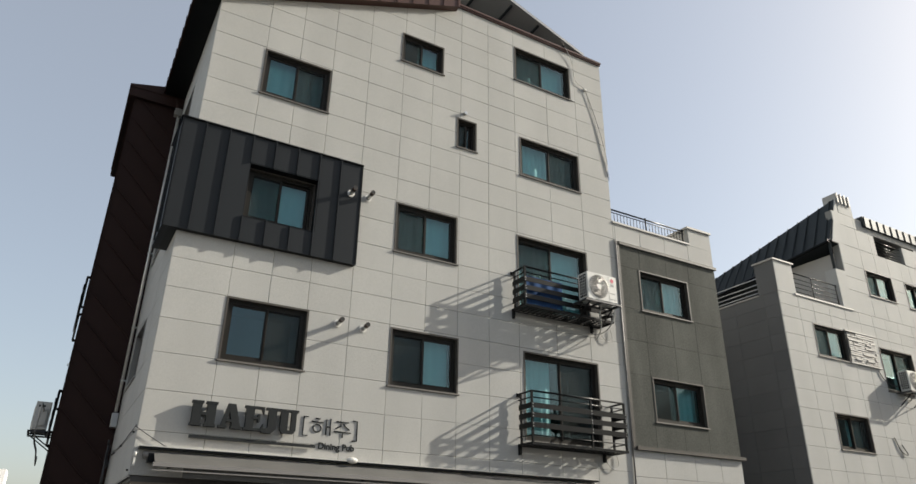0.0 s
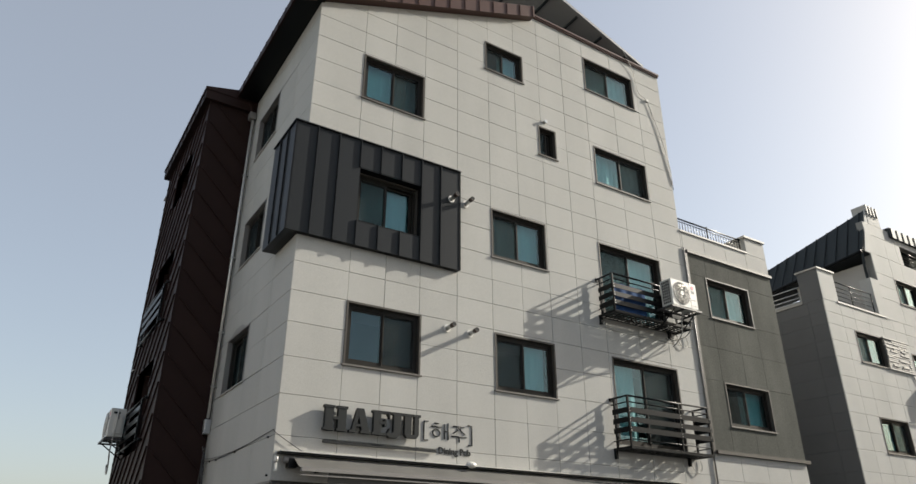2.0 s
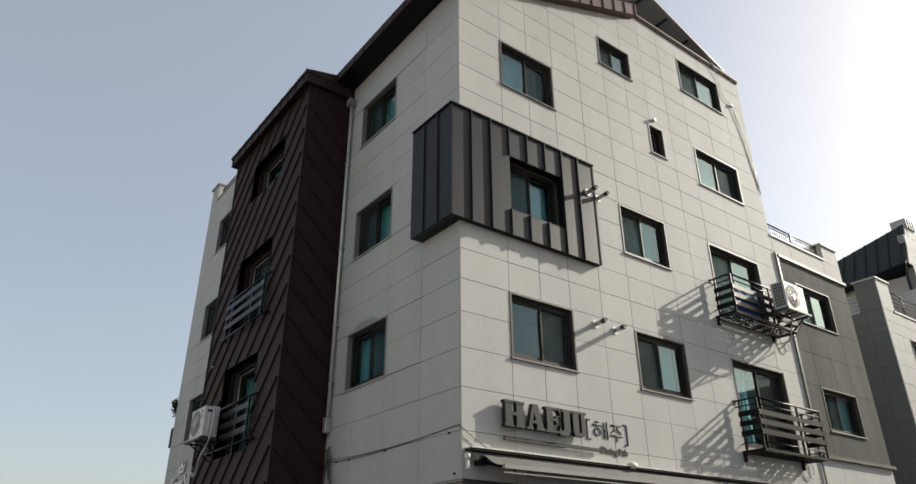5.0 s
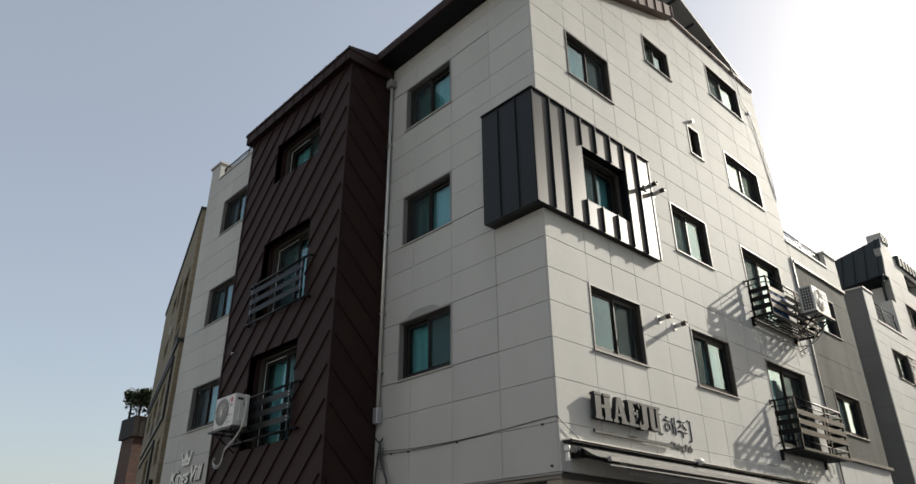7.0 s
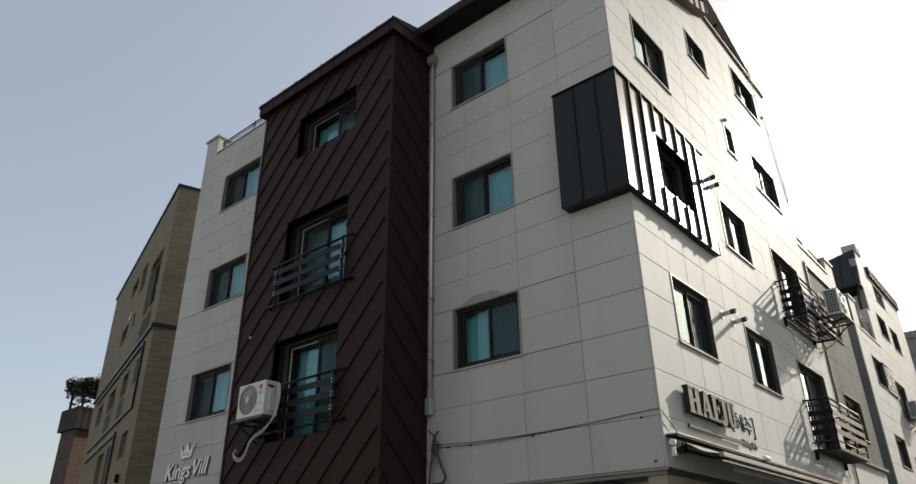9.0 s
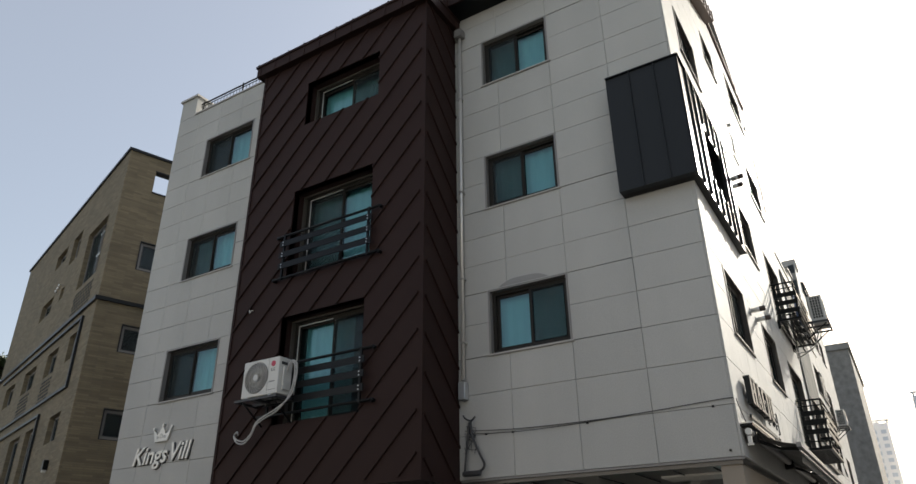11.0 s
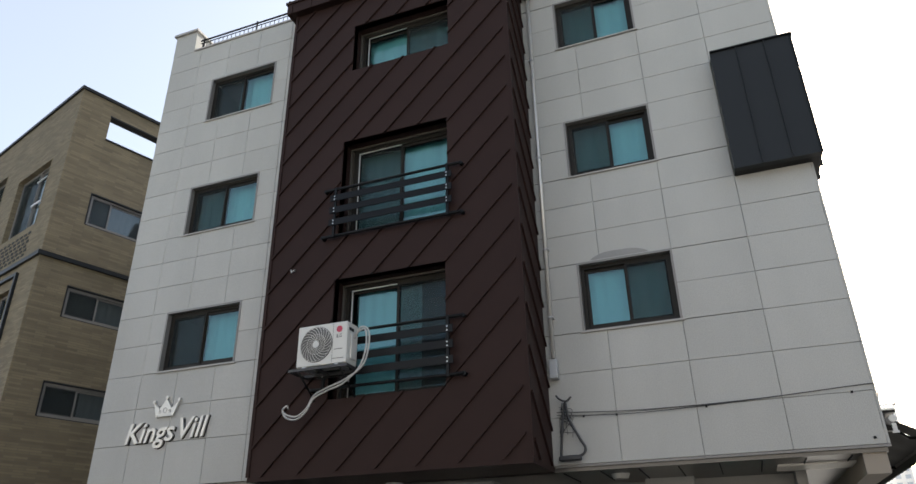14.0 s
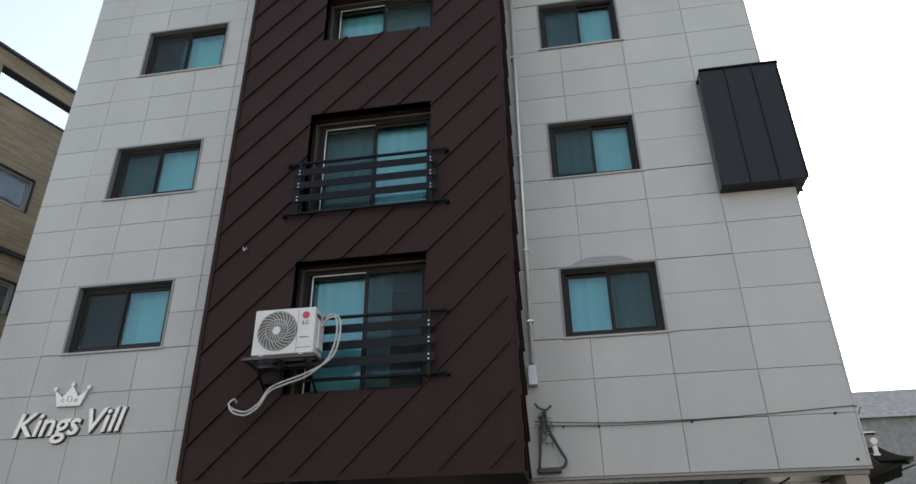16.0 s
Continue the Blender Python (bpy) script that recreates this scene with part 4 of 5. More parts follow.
def flue(u, v, m, deep=0.27, r=0.045):
    fl = thing("flue_pipe", m @ pose(u, 0, v), "short round steel boiler flue through the wall", "pipe", "boiler flues")
    part("tube", tubes([(u, 0.02, v), (u, -deep, v + 0.02)], r=r, sides=14), STEEL, fl, at=m)
    part("cap", tubes([(u, -deep + 0.10, v + 0.0127), (u, -deep - 0.002, v + 0.0201)], r=r * 1.06, sides=14), mat_flue, fl, "heat-darkened end", at=m)
    bm = bmesh.new(); disc(bm, u, v, r * 1.75, -0.018, 0.004, 18)
    part("collar", bm, WHITE, fl, at=m)
    # closed dark disc paints the shade inside the pipe's mouth
    bm = bmesh.new(); disc(bm, u, v + 0.02, r * 0.8, -deep - 0.004, -deep + 0.01, 14)
    part("mouth", bm, INSIDE_SHADE, fl, at=m)


flue(4.23, 5.93, MA)
flue(4.76, 5.91, MA)
flue(4.23, 8.72, MZ, 0.26)
flue(4.66, 8.77, MA, 0.30)
vent = thing("wall_vent", MA @ pose(7.01, 0, 11.75), "small steel wall vent above a narrow window", "vent")
part("hood", tubes([(7.01, 0.0, 11.75), (7.01, -0.09, 11.74)], r=0.045, sides=12), STEEL, vent, at=MA)

# ---- dried water marks above a street window ----
blot = [(-15.22 + 0.95 * q, 6.125 + 0.125 * math.sin(math.pi * q) ** 0.7 * (1 + 0.10 * math.sin(q * 9))) for q in [k / 24 for k in range(25)]]
part("water_stain", prism(bmesh.new(), blot, -0.0035, -0.0015), mat("damp_granite", (0.245, 0.24, 0.23), 0.5, vary=0.1, grain=0.35, grain_scale=90, stain=0.25, stain_scale=4), building, "grey damp stain on the granite", at=MB)

# ---- pub sign ----
sign = thing("pub_sign", MA @ pose(1.84, 0, 3.58), "raised dark grey metal letters of a dining pub sign", "sign")


def letter(polys, x, w, h, z):
    """Slab-serif letter from polygons in a unit box, with depth."""
    bm = bmesh.new()
    for i, pl in enumerate(polys):
        prism(bm, [(x + a * w, z + b * h) for a, b in pl], -0.125 - 0.0012 * i, -0.045 + 0.0012 * i)
    part("letter", bm, SIGN_GREY, sign, at=MA)


def rect(a, b, c, d):
    return [(a, c), (b, c), (b, d), (a, d)]


SER = 0.10
H_ = [rect(0.05, 0.40, 0, 1), rect(0.60, 0.95, 0, 1), rect(0.38, 0.62, 0.44, 0.56), rect(0, 0.45, 0, SER), rect(0.55, 1, 0, SER), rect(0, 0.45, 1 - SER, 1), rect(0.55, 1, 1 - SER, 1)]
A_ = [[(0.08, 0), (0.26, 0), (0.50, 1), (0.34, 1)], [(0.34, 1), (0.64, 1), (0.95, 0), (0.60, 0)], rect(0.28, 0.7, 0.26, 0.36), rect(0, 0.34, 0, SER), rect(0.52, 1, 0, SER)]
E_ = [rect(0.08, 0.48, 0, 1), rect(0, 0.95, 0, SER), rect(0, 0.95, 1 - SER, 1), rect(0.4, 0.75, 0.46, 0.57), rect(0.68, 0.78, 0.36, 0.67), [(0.8, 0), (0.98, 0), (0.98, 0.32)], [(0.8, 1), (0.98, 1), (0.98, 0.70)]]
J_ = [rect(0.38, 0.85, 0.10, 1), rect(0.22, 1, 1 - SER, 1), [(0.85, 0.12), (0.38, 0.2), (0.12, 0.04), (0.18, -0.06), (0.60, -0.06)], rect(0.05, 0.28, -0.06, 0.12)]
U_ = [rect(0.08, 0.45, 0.12, 1), rect(0.62, 0.86, 0.12, 1), [(0.08, 0.14), (0.20, 0.0), (0.74, 0.0), (0.86, 0.14)], rect(0, 0.52, 1 - SER, 1), rect(0.54, 0.96, 1 - SER, 1)]
for pl, x, w in ((H_, 1.80, 0.42), (A_, 2.26, 0.40), (E_, 2.68, 0.34), (J_, 2.98, 0.30), (U_, 3.28, 0.36)):
    letter(pl, x, w, 0.41, 3.77)
part("underline", boxes((1.84, 4.0, -0.06, -0.03, 3.575, 3.625)), SIGN_GREY, sign, at=MA)
for x in (2.0, 2.75, 3.5):
    part("stand_off", tubes([(x, 0.0, 3.9), (x, -0.05, 3.9)], r=0.012, sides=6), STEEL, sign, at=MA)
    part("stand_off", tubes([(x, 0.0, 3.6), (x, -0.04, 3.6)], r=0.010, sides=6), STEEL, sign, at=MA)


def strokes(name, segs, r):
    bm = bmesh.new()
    for s in segs:
        tube(bm, [(u, -0.006, v) for u, v in s], r, 6)
    part(name, bm, SIGN_GREY, sign, at=MA)


def ring(cu, cv, ru, rv, n=20):
    return [(cu + ru * math.cos(k * math.tau / n), cv + rv * math.sin(k * math.tau / n)) for k in range(n + 1)]


X0, Z0 = 3.76, 3.79
strokes("bracket_mark", [[(X0 + 0.09, 4.12), (X0, 4.12), (X0, 3.79), (X0 + 0.09, 3.79)]], 0.011)
strokes("bracket_mark", [[(4.70, 4.12), (4.79, 4.12), (4.79, 3.76), (4.70, 3.76)]], 0.011)
strokes("syllable", [[(3.98, 4.10), (4.07, 4.10)], [(3.91, 4.04), (4.13, 4.04)], ring(4.02, 3.93, 0.075, 0.065), [(4.19, 4.10), (4.19, 3.83)], [(4.27, 4.12), (4.27, 3.82)], [(4.19, 3.97), (4.27, 3.97)]], 0.0115)
strokes("syllable", [[(4.38, 4.08), (4.62, 4.08)], [(4.51, 4.08), (4.46, 4.00), (4.37, 3.95)], [(4.51, 4.06), (4.56, 4.0), (4.64, 3.95)], [(4.34, 3.90), (4.67, 3.90)], [(4.51, 3.90), (4.51, 3.80)]], 0.0115)
part("lettering", text_mesh("Dining Pub", 0.158, 0.012, 0.0, 0.004), SIGN_GREY, sign, at=MA @ pose(4.06, -0.008, 3.575, 90))

# ---- house name ----
name_sign = thing("house_name_sign", MK @ pose(-23.75, 0, 3.6), "raised silver script house name under a crown", "sign")
part("lettering", text_mesh("Kings", 0.50, 0.03, 0.22, 0.006), SIGN_SILVER, name_sign, at=MK @ pose(-23.72, -0.035, 3.72, 90))
part("lettering", text_mesh("Vill", 0.50, 0.03, 0.22, 0.006), SIGN_SILVER, name_sign, at=MK @ pose(-22.58, -0.035, 3.74, 90))
part("letter_back", text_mesh("Kings", 0.50, 0.012, 0.22, 0.014), WOOD_DARK, name_sign, at=MK @ pose(-23.715, -0.012, 3.715, 90))
part("letter_back", text_mesh("Vill", 0.50, 0.012, 0.22, 0.014), WOOD_DARK, name_sign, at=MK @ pose(-22.575, -0.012, 3.735, 90))
crown = bmesh.new()
prism(crown, [(-23.08, 4.17), (-22.68, 4.17), (-22.60, 4.40), (-22.75, 4.28), (-22.88, 4.46), (-23.01, 4.28), (-23.16, 4.40)], -0.05, -0.02)
for u, v in ((-22.60, 4.42), (-22.88, 4.48), (-23.16, 4.42)):
    disc(crown, u, v, 0.032, -0.055, -0.02, 12)
part("crown", crown, SIGN_SILVER, name_sign, at=MK)
for u, v, r in ((-22.88, 4.25, 0.04), (-22.99, 4.23, 0.022), (-22.77, 4.23, 0.022)):
    bm = bmesh.new(); tube(bm, [(u + a, -0.054, v + b) for a, b in ring(0, 0, r, r * 1.15, 14)], 0.004, 4)
    part("jewel", bm, PRINT, name_sign, at=MK)
part("crown_band", boxes((-23.08, -22.68, -0.055, -0.02, 4.145, 4.165)), SIGN_SILVER, name_sign, at=MK)

# ---- awning over the shop front ----
awning = thing("awning", MA @ pose(1.15, 0, 3.3), "half-folded grey cloth awning with black arms", "awning")
part("head_board", boxes((1.12, 10.4, -0.16, 0.0, 3.345, 3.375)), BLACK, awning, at=MA)
part("flashing", boxes((1.12, 10.4, -0.17, 0.0, 3.378, 3.392)), SIGN_SILVER, awning, "bright metal flashing", at=MA)
part("roller", tubes([(1.2, -0.09, 3.26), (10.3, -0.09, 3.26)], r=0.055, sides=10), GREY_ALU, awning, at=MA)
def slope_cloth(u0, u1, y0, z0, y1, z1, sag, nu=60, nv=8):
    bm = bmesh.new()
    g = [[bm.verts.new((u0 + (u1 - u0) * i / nu, y0 + (y1 - y0) * j / nv, z0 + (z1 - z0) * j / nv - sag * math.sin(math.pi * j / nv) * (1 + 0.4 * math.sin(i * 0.9)) + 0.006 * math.sin(i * 2.3 + j))) for j in range(nv + 1)] for i in range(nu + 1)]
    for i in range(nu):
        for j in range(nv):
            f = bm.faces.new((g[i][j], g[i + 1][j], g[i + 1][j + 1], g[i][j + 1])); f.smooth = True
    return bm
part("cloth", slope_cloth(1.35, 10.2, -0.12, 3.30, -0.62, 3.08, 0.03), FABRIC, awning, "grey weathered awning cloth", at=MA)
part("valance", slope_cloth(1.75, 10.2, -0.63, 3.05, -0.60, 2.90, 0.0, 70, 3), FABRIC, awning, at=MA)
part("front_bar", boxes((1.30, 10.25, -0.68, -0.62, 3.04, 3.10), (1.30, 10.25, -0.66, -0.64, 2.98, 3.0)), GREY_ALU, awning, at=MA)
for u in (1.22, 4.4, 7.6):
    part("arm", tubes([(u + 0.1, -0.08, 3.20), (u + 0.55, -0.36, 3.10), (u + 0.3, -0.64, 3.04)], r=0.025, sides=6), BLACK, awning, at=MA)
    part("arm_joint", boxes((u + 0.05, u + 0.18, -0.16, -0.02, 3.14, 3.28)), BLACK, awning, at=MA)
bm = bmesh.new(); tube(bm, [(1.06, -0.1, 3.26), (1.10, -0.1, 3.26)], 0.045, 14)
part("end_cap", bm, WHITE, awning, "white round gear cover", at=MA)
part("end_bracket", boxes((1.07, 1.10, -0.125, -0.075, 3.10, 3.20), (1.07, 1.10, -0.14, -0.06, 3.08, 3.105)), WHITE, awning, at=MA)
bm = bmesh.new(); bmesh.ops.create_uvsphere(bm, u_segments=12, v_segments=8, radius=0.085)
part("lamp_head", bm, WHITE, awning, "small white lamp head", at=MA @ pose(4.68, -0.14, 3.40) @ Matrix.Diagonal((1.3, 1, 0.7, 1)))

# ---- downpipes, cables ----
dp = thing("downpipe", (0.95, 15.93, 4.5), "shiny steel rainwater downpipe with hopper and box", "pipe")
part("pipe", tubes([(0.97, 15.90, 12.1), (0.97, 15.93, 4.55)], r=0.033, sides=10), SIGN_SILVER, dp)
part("hopper", boxes((0.86, 1.03, 15.80, 15.98, 12.02, 12.22), bevel=0.01), GREY_ALU, dp)
part("spout", tubes([(0.95, 15.9, 12.2), (0.9, 15.95, 12.45), (0.75, 16.0, 12.6)], r=0.05), BROWN, dp)
part("junction_box", boxes((0.91, 1.04, 15.87, 16.00, 4.22, 4.52), bevel=0.008), GREY_PIPE, dp)
for z in (5.2, 6.4, 8.2, 10.4):
    part("clip", boxes((0.93, 1.05, 15.875, 15.965, z, z + 0.03)), STEEL, dp)
dp2 = thing("downpipe", MA @ pose(11.58, -0.05, 4), "pale grey rainwater pipe beside dark stone panels", "pipe")
part("pipe", tubes([(11.585, -0.03, 9.45), (11.585, -0.03, 3.0)], r=0.02, sides=10), GREY_ALU, dp2, at=MA)
wires = thing("wall_cable", (1.02, 15.8, 3.6), "thin dark cables strung along the granite wall", "cable")
for o, zz in ((0.0, 0.0), (0.02, -0.05)):
    part("cable", tubes(smooth_run([(1.03 - o, 15.95, 3.72 + zz), (1.03 - o, 15.0, 3.66 + zz), (1.035, 13.88, 3.645 + zz * 0.4), (1.035, 12.8, 3.67), (1.035, 11.78, 3.72), (1.03, 11.66, 3.70)], 6), r=0.006, sides=5), CABLE, wires)
part("cable", tubes(smooth_run([(1.02, 11.62, 3.70), (1.06, 11.63, 3.66), (1.5, 11.63, 3.42), (1.7, 11.63, 3.36)], 5), r=0.007, sides=5), CABLE, wires)
for y, z in ((15.55, 3.62), (13.8, 3.60), (11.95, 3.62), (11.82, 3.02), (15.06, 3.60)):
    part("clip", boxes((1.02, 1.05, y - 0.014, y + 0.014, z, z + 0.028)), BLACK, wires)
knot = thing("cable_bundle", (0.98, 15.8, 3.1), "tangled black cables hanging beside the brown bay", "cable")
rnd = random.Random(4)
for k in range(6):
    a = [(1.0, 15.88 + rnd.uniform(-0.05, 0.08), 3.80 + rnd.uniform(-0.06, 0.06))]
    for j in range(4):
        a.append((0.98 + rnd.uniform(-0.05, 0.03), 15.78 + rnd.uniform(-0.10, 0.14), 3.66 - j * 0.09 + rnd.uniform(-0.08, 0.08)))
    part("wire", tubes(smooth_run(a, 5), r=0.005, sides=5), CABLE, knot)
part("wire", tubes(smooth_run([(0.96, 15.80, 3.86), (0.95, 15.76, 3.60), (0.95, 15.62, 3.30), (0.95, 15.55, 3.16), (0.95, 15.60, 3.07), (0.95, 15.78, 3.03)], 6), r=0.020, sides=6), CABLE, knot)
part("wire", tubes(smooth_run([(0.97, 15.82, 3.84), (0.96, 15.88, 3.4), (0.96, 15.92, 3.06)], 6), r=0.018, sides=6), CABLE, knot)
part("hook", tubes(smooth_run([(0.95, 15.70, 3.92), (0.95, 15.78, 3.86), (0.95, 15.88, 3.90), (0.95, 15.93, 3.96)], 5), r=0.016, sides=6), CABLE, knot)
part("splice_case", boxes((0.91, 1.0, 15.62, 15.95, 2.99, 3.07), bevel=0.02), CABLE, knot)
tel = thing("roof_cable", MA @ pose(10.9, -0.02, 13), "pale cable hanging down the upper wall", "cable")
part("cable", tubes(smooth_run([(10.10, -0.10, 15.30), (10.35, -0.06, 15.0), (10.52, -0.03, 14.6), (10.60, -0.03, 14.1), (10.90, -0.03, 13.92), (11.10, -0.02, 13.3), (11.30, -0.02, 12.5), (11.54, -0.02, 11.3)], 6), r=0.008, sides=6), HOSE, tel, at=MA)
part("cable", tubes(smooth_run([(10.92, -0.03, 13.92), (11.25, -0.03, 13.0), (11.5, -0.03, 12.0), (11.57, 0.0, 11.2)], 6), r=0.008, sides=5), CABLE, tel, at=MA)
part("clip", boxes((10.88, 10.96, -0.06, 0.0, 13.89, 13.96)), WHITE, tel, at=MA)

# ---- neighbour with dark roof ----
YN = 11.95
MN = facing(0, YN, 0)
n2 = thing("granite_neighbour", (18.45, YN, 0), "pale granite apartment house with a dark metal roof", "building")
n_w = [(19.88, 21.50, 7.60, 8.66), (20.08, 21.75, 4.82, 5.90), (23.50, 25.10, 10.25, 11.22), (23.25, 25.15, 6.90, 8.38), (25.6, 27.0, 4.8, 5.9), (25.9, 27.4, 10.2, 11.2)]
nfront = wall("wall_front", MN, 18.485, 30.0, 0, 9.46, [w for w in n_w if w[3] < 9.4], 0.03, 0.25, JOINT, n2)
nup = wall("wall_upper", MN, 22.3, 30.0, 9.46, 13.25, [w for w in n_w if w[3] > 9.5] + [(24.6, 27.2, 11.98, 12.78)], 0.03, 0.25, JOINT, n2)
for k, w_ in enumerate(n_w):
    window(n2, MN, *w_, 0.14, slide=1, screen=k % 2, curtain=((0.0, 1.0), (0.5, 1.0))[k % 2])
part("parapet_pier", boxes((18.456, 19.35, 0.0, 0.70, 9.46, 10.50), bevel=0.01), GRANITE, n2, at=MN)
# thin sheet added to put shade on the pier's west face
part("pier_cladding", boxes((18.44, 18.452, 0.01, 0.70, 9.46, 10.50)), SHADED_GRANITE, n2, at=MN)
part("pier_cap", boxes((18.40, 19.40, -0.04, 0.75, 10.50, 10.55)), STONE_TRIM, n2, at=MN)
part("terrace_coping", boxes((19.25, 22.3, -0.03, 0.28, 9.46, 9.52)), STONE_TRIM, n2, at=MN)
nr = thing("railing", MN @ pose(19.25, 0.1, 9.5), "", "", parent=n2)
for z in (10.28, 10.1, 9.95, 9.8, 9.65):
    part("rail", tubes([(19.25, 0.1, z), (21.75, 0.1, z)], r=0.02 if z > 10.2 else 0.011, sides=6), BLACK, nr, at=MN)
for u in (19.3, 20.4, 21.7):
    part("post", tubes([(u, 0.1, 9.5), (u, 0.1, 10.3)], r=0.02, sides=6), BLACK, nr, at=MN)
part("upper_pier", boxes((21.78, 22.32, 0.0, 0.4, 9.46, 10.9)), GRANITE, n2, at=MN)
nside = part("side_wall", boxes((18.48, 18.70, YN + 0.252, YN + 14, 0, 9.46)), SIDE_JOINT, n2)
part("side_coping", boxes((18.42, 18.74, 12.66, YN + 14, 9.46, 9.50)), STONE_TRIM, n2)
for z in (10.1, 9.9, 9.75, 9.62):
    part("side_rail", tubes([(18.55, 12.66, z), (18.55, 16.0, z)], r=0.014, sides=6), STEEL, nr)
part("attic_wall", boxes((22.3, 22.5, YN + 0.26, YN + 12, 9.46, 11.0), (22.3, 22.5, YN + 0.26, YN + 3.0, 11.0, 11.65)), STONE_TRIM, n2)
man = bmesh.new()
EAVE, RIDGE = (21.86, 11.98, 0.11), (22.70, 13.82, 0.225)  # x, height at the front, fall for each metre backwards
low = lambda y: (EAVE[0], EAVE[1] - EAVE[2] * y)
high = lambda y: (RIDGE[0], RIDGE[1] - RIDGE[2] * y)
ends = [[man.verts.new((x, y, z)) for x, z in (low(y), high(y), (23.2, high(y)[1]), (23.2, low(y)[1] - 0.2))] for y in (0.03, 12.0)]
for i in range(4):
    man.faces.new((ends[0][i], ends[0][(i + 1) % 4], ends[1][(i + 1) % 4], ends[1][i]))
man.faces.new(ends[0]); man.faces.new(ends[1][::-1])
man = part("mansard", man, ROOF_DARK, n2, "dark metal roof with standing seams", at=MN)
for k in range(24):
    y = 0.2 + k * 0.45
    (xa, za), (xb, zb) = low(y), high(y)
    part("seam", prism(bmesh.new(), [(xa - 0.035, za), (xb - 0.035, zb + 0.01), (xb + 0.03, zb + 0.02), (xa + 0.03, za)], y, y + 0.03), ROOF_DARK, man, at=MN)
part("gable_slab", prism(bmesh.new(), [(EAVE[0] + 0.1, EAVE[1] - 0.02), (RIDGE[0], RIDGE[1] + 0.03), (RIDGE[0], EAVE[1] - 0.02)], 0.0, 0.028), GRANITE, n2, at=MN)
part("eave_gutter", tubes([(EAVE[0] - 0.03, 0.05, EAVE[1] - 0.03), (EAVE[0] - 0.03, 8.0, EAVE[1] - 0.03 - 8 * EAVE[2])], r=0.06, sides=8), BLACK, n2, at=MN)
part("eave_pipe", tubes([(EAVE[0] + 0.05, 0.1, EAVE[1] - 0.05), (22.15, 0.25, 11.5), (22.15, 0.25, 9.6)], r=0.05, sides=8), ROOF_DARK, n2, at=MN)
part("stack", boxes((22.74, 23.6, 0.0, 0.5, 13.25, 13.85), bevel=0.01), GRANITE, n2, at=MN)
for k in range(4):
    part("fin", boxes((22.75 + k * 0.22, 22.81 + k * 0.22, -0.06, 0.5, 13.65, 14.05)), STONE_TRIM, n2, at=MN)
part("roof_band", boxes((24.02, 30, -0.09, 0.6, 13.0, 13.4)), ROOF_DARK, n2, at=MN)
for k in range(14):
    part("band_seam", boxes((24.1 + k * 0.42, 24.13 + k * 0.42, -0.115, -0.09, 13.0, 13.4)), ROOF_DARK, n2, at=MN)
part("flat_roof", boxes((23.3, 29.95, YN + 0.26, YN + 2.4, 13.1, 13.24), (23.3, 29.95, YN + 2.4, YN + 12, 10.8, 10.95)), CONCRETE, n2)
part("balcony_pier", boxes((26.35, 27.3, -0.012, 0.5, 11.98, 12.7)), GRANITE, n2, at=MN)
for z in (12.62, 12.46, 12.34, 12.22, 12.10):
    part("rail", tubes([(24.62, 0.08, z), (26.34, 0.08, z)], r=0.02 if z > 12.5 else 0.011, sides=6), BLACK, nr, at=MN)
slats = thing("stone_strip_panel", MN @ pose(21.55, 0, 7.65), "", "", parent=n2)
rs = random.Random(7)
part("backing", boxes((21.52, 23.02, -0.01, 0.03, 7.64, 8.64)), INSIDE_SHADE, slats, at=MN)
for j in range(14):
    u = 21.54
    while u < 22.95:
        ln = min(rs.uniform(0.2, 0.55), 23.0 - u)
        part("stone_strip", boxes((u, u + ln - 0.01, -0.01 - rs.uniform(0.01, 0.05), -0.01, 7.66 + j * 0.069, 7.715 + j * 0.069)), STONE_TRIM, slats, at=MN)
        u += ln
for z in (8.64, 7.58):
    part("ledge", boxes((21.45, 23.1, -0.06, 0.02, z, z + 0.05)), STONE_TRIM, n2, at=MN)
# added core, coloured near-black as the shade behind the openings
part("inner_core", boxes((18.8, 29.9, YN + 1.6, YN + 13, 0, 9.3), (23.3, 29.9, YN + 1.6, YN + 2.4, 9.3, 13.09), (23.3, 29.9, YN + 2.4, YN + 12, 9.3, 10.79)), INSIDE_SHADE, n2)
ac_unit(MN @ pose(23.75, -0.45, 6.92), "white outdoor air conditioner on the neighbouring granite house", None, tray=0.45)
nh = thing("drain_hose", MN @ pose(23.2, -0.02, 7.4), "grey hose looped beside a window", "hose", "drain hoses")
part("loop", tubes(smooth_run([(22.9, -0.02, 7.5), (23.1, -0.03, 7.25), (23.5, -0.05, 7.1), (23.75, -0.2, 7.1)], 6), r=0.015, sides=6), CABLE, nh, at=MN)
part("loop", tubes(smooth_run([(22.9, -0.02, 5.4), (23.1, -0.03, 5.0), (23.4, -0.05, 4.9), (23.2, -0.03, 5.2)], 6), r=0.015, sides=6), CABLE, nh, at=MN)

# ---- tan brick neighbour ----
n1 = thing("brick_neighbour", (2.3, 29.95, 0), "tan brick apartment house with long thin bricks", "building")
SKEW = 16.7  # the house stands askew to its neighbour
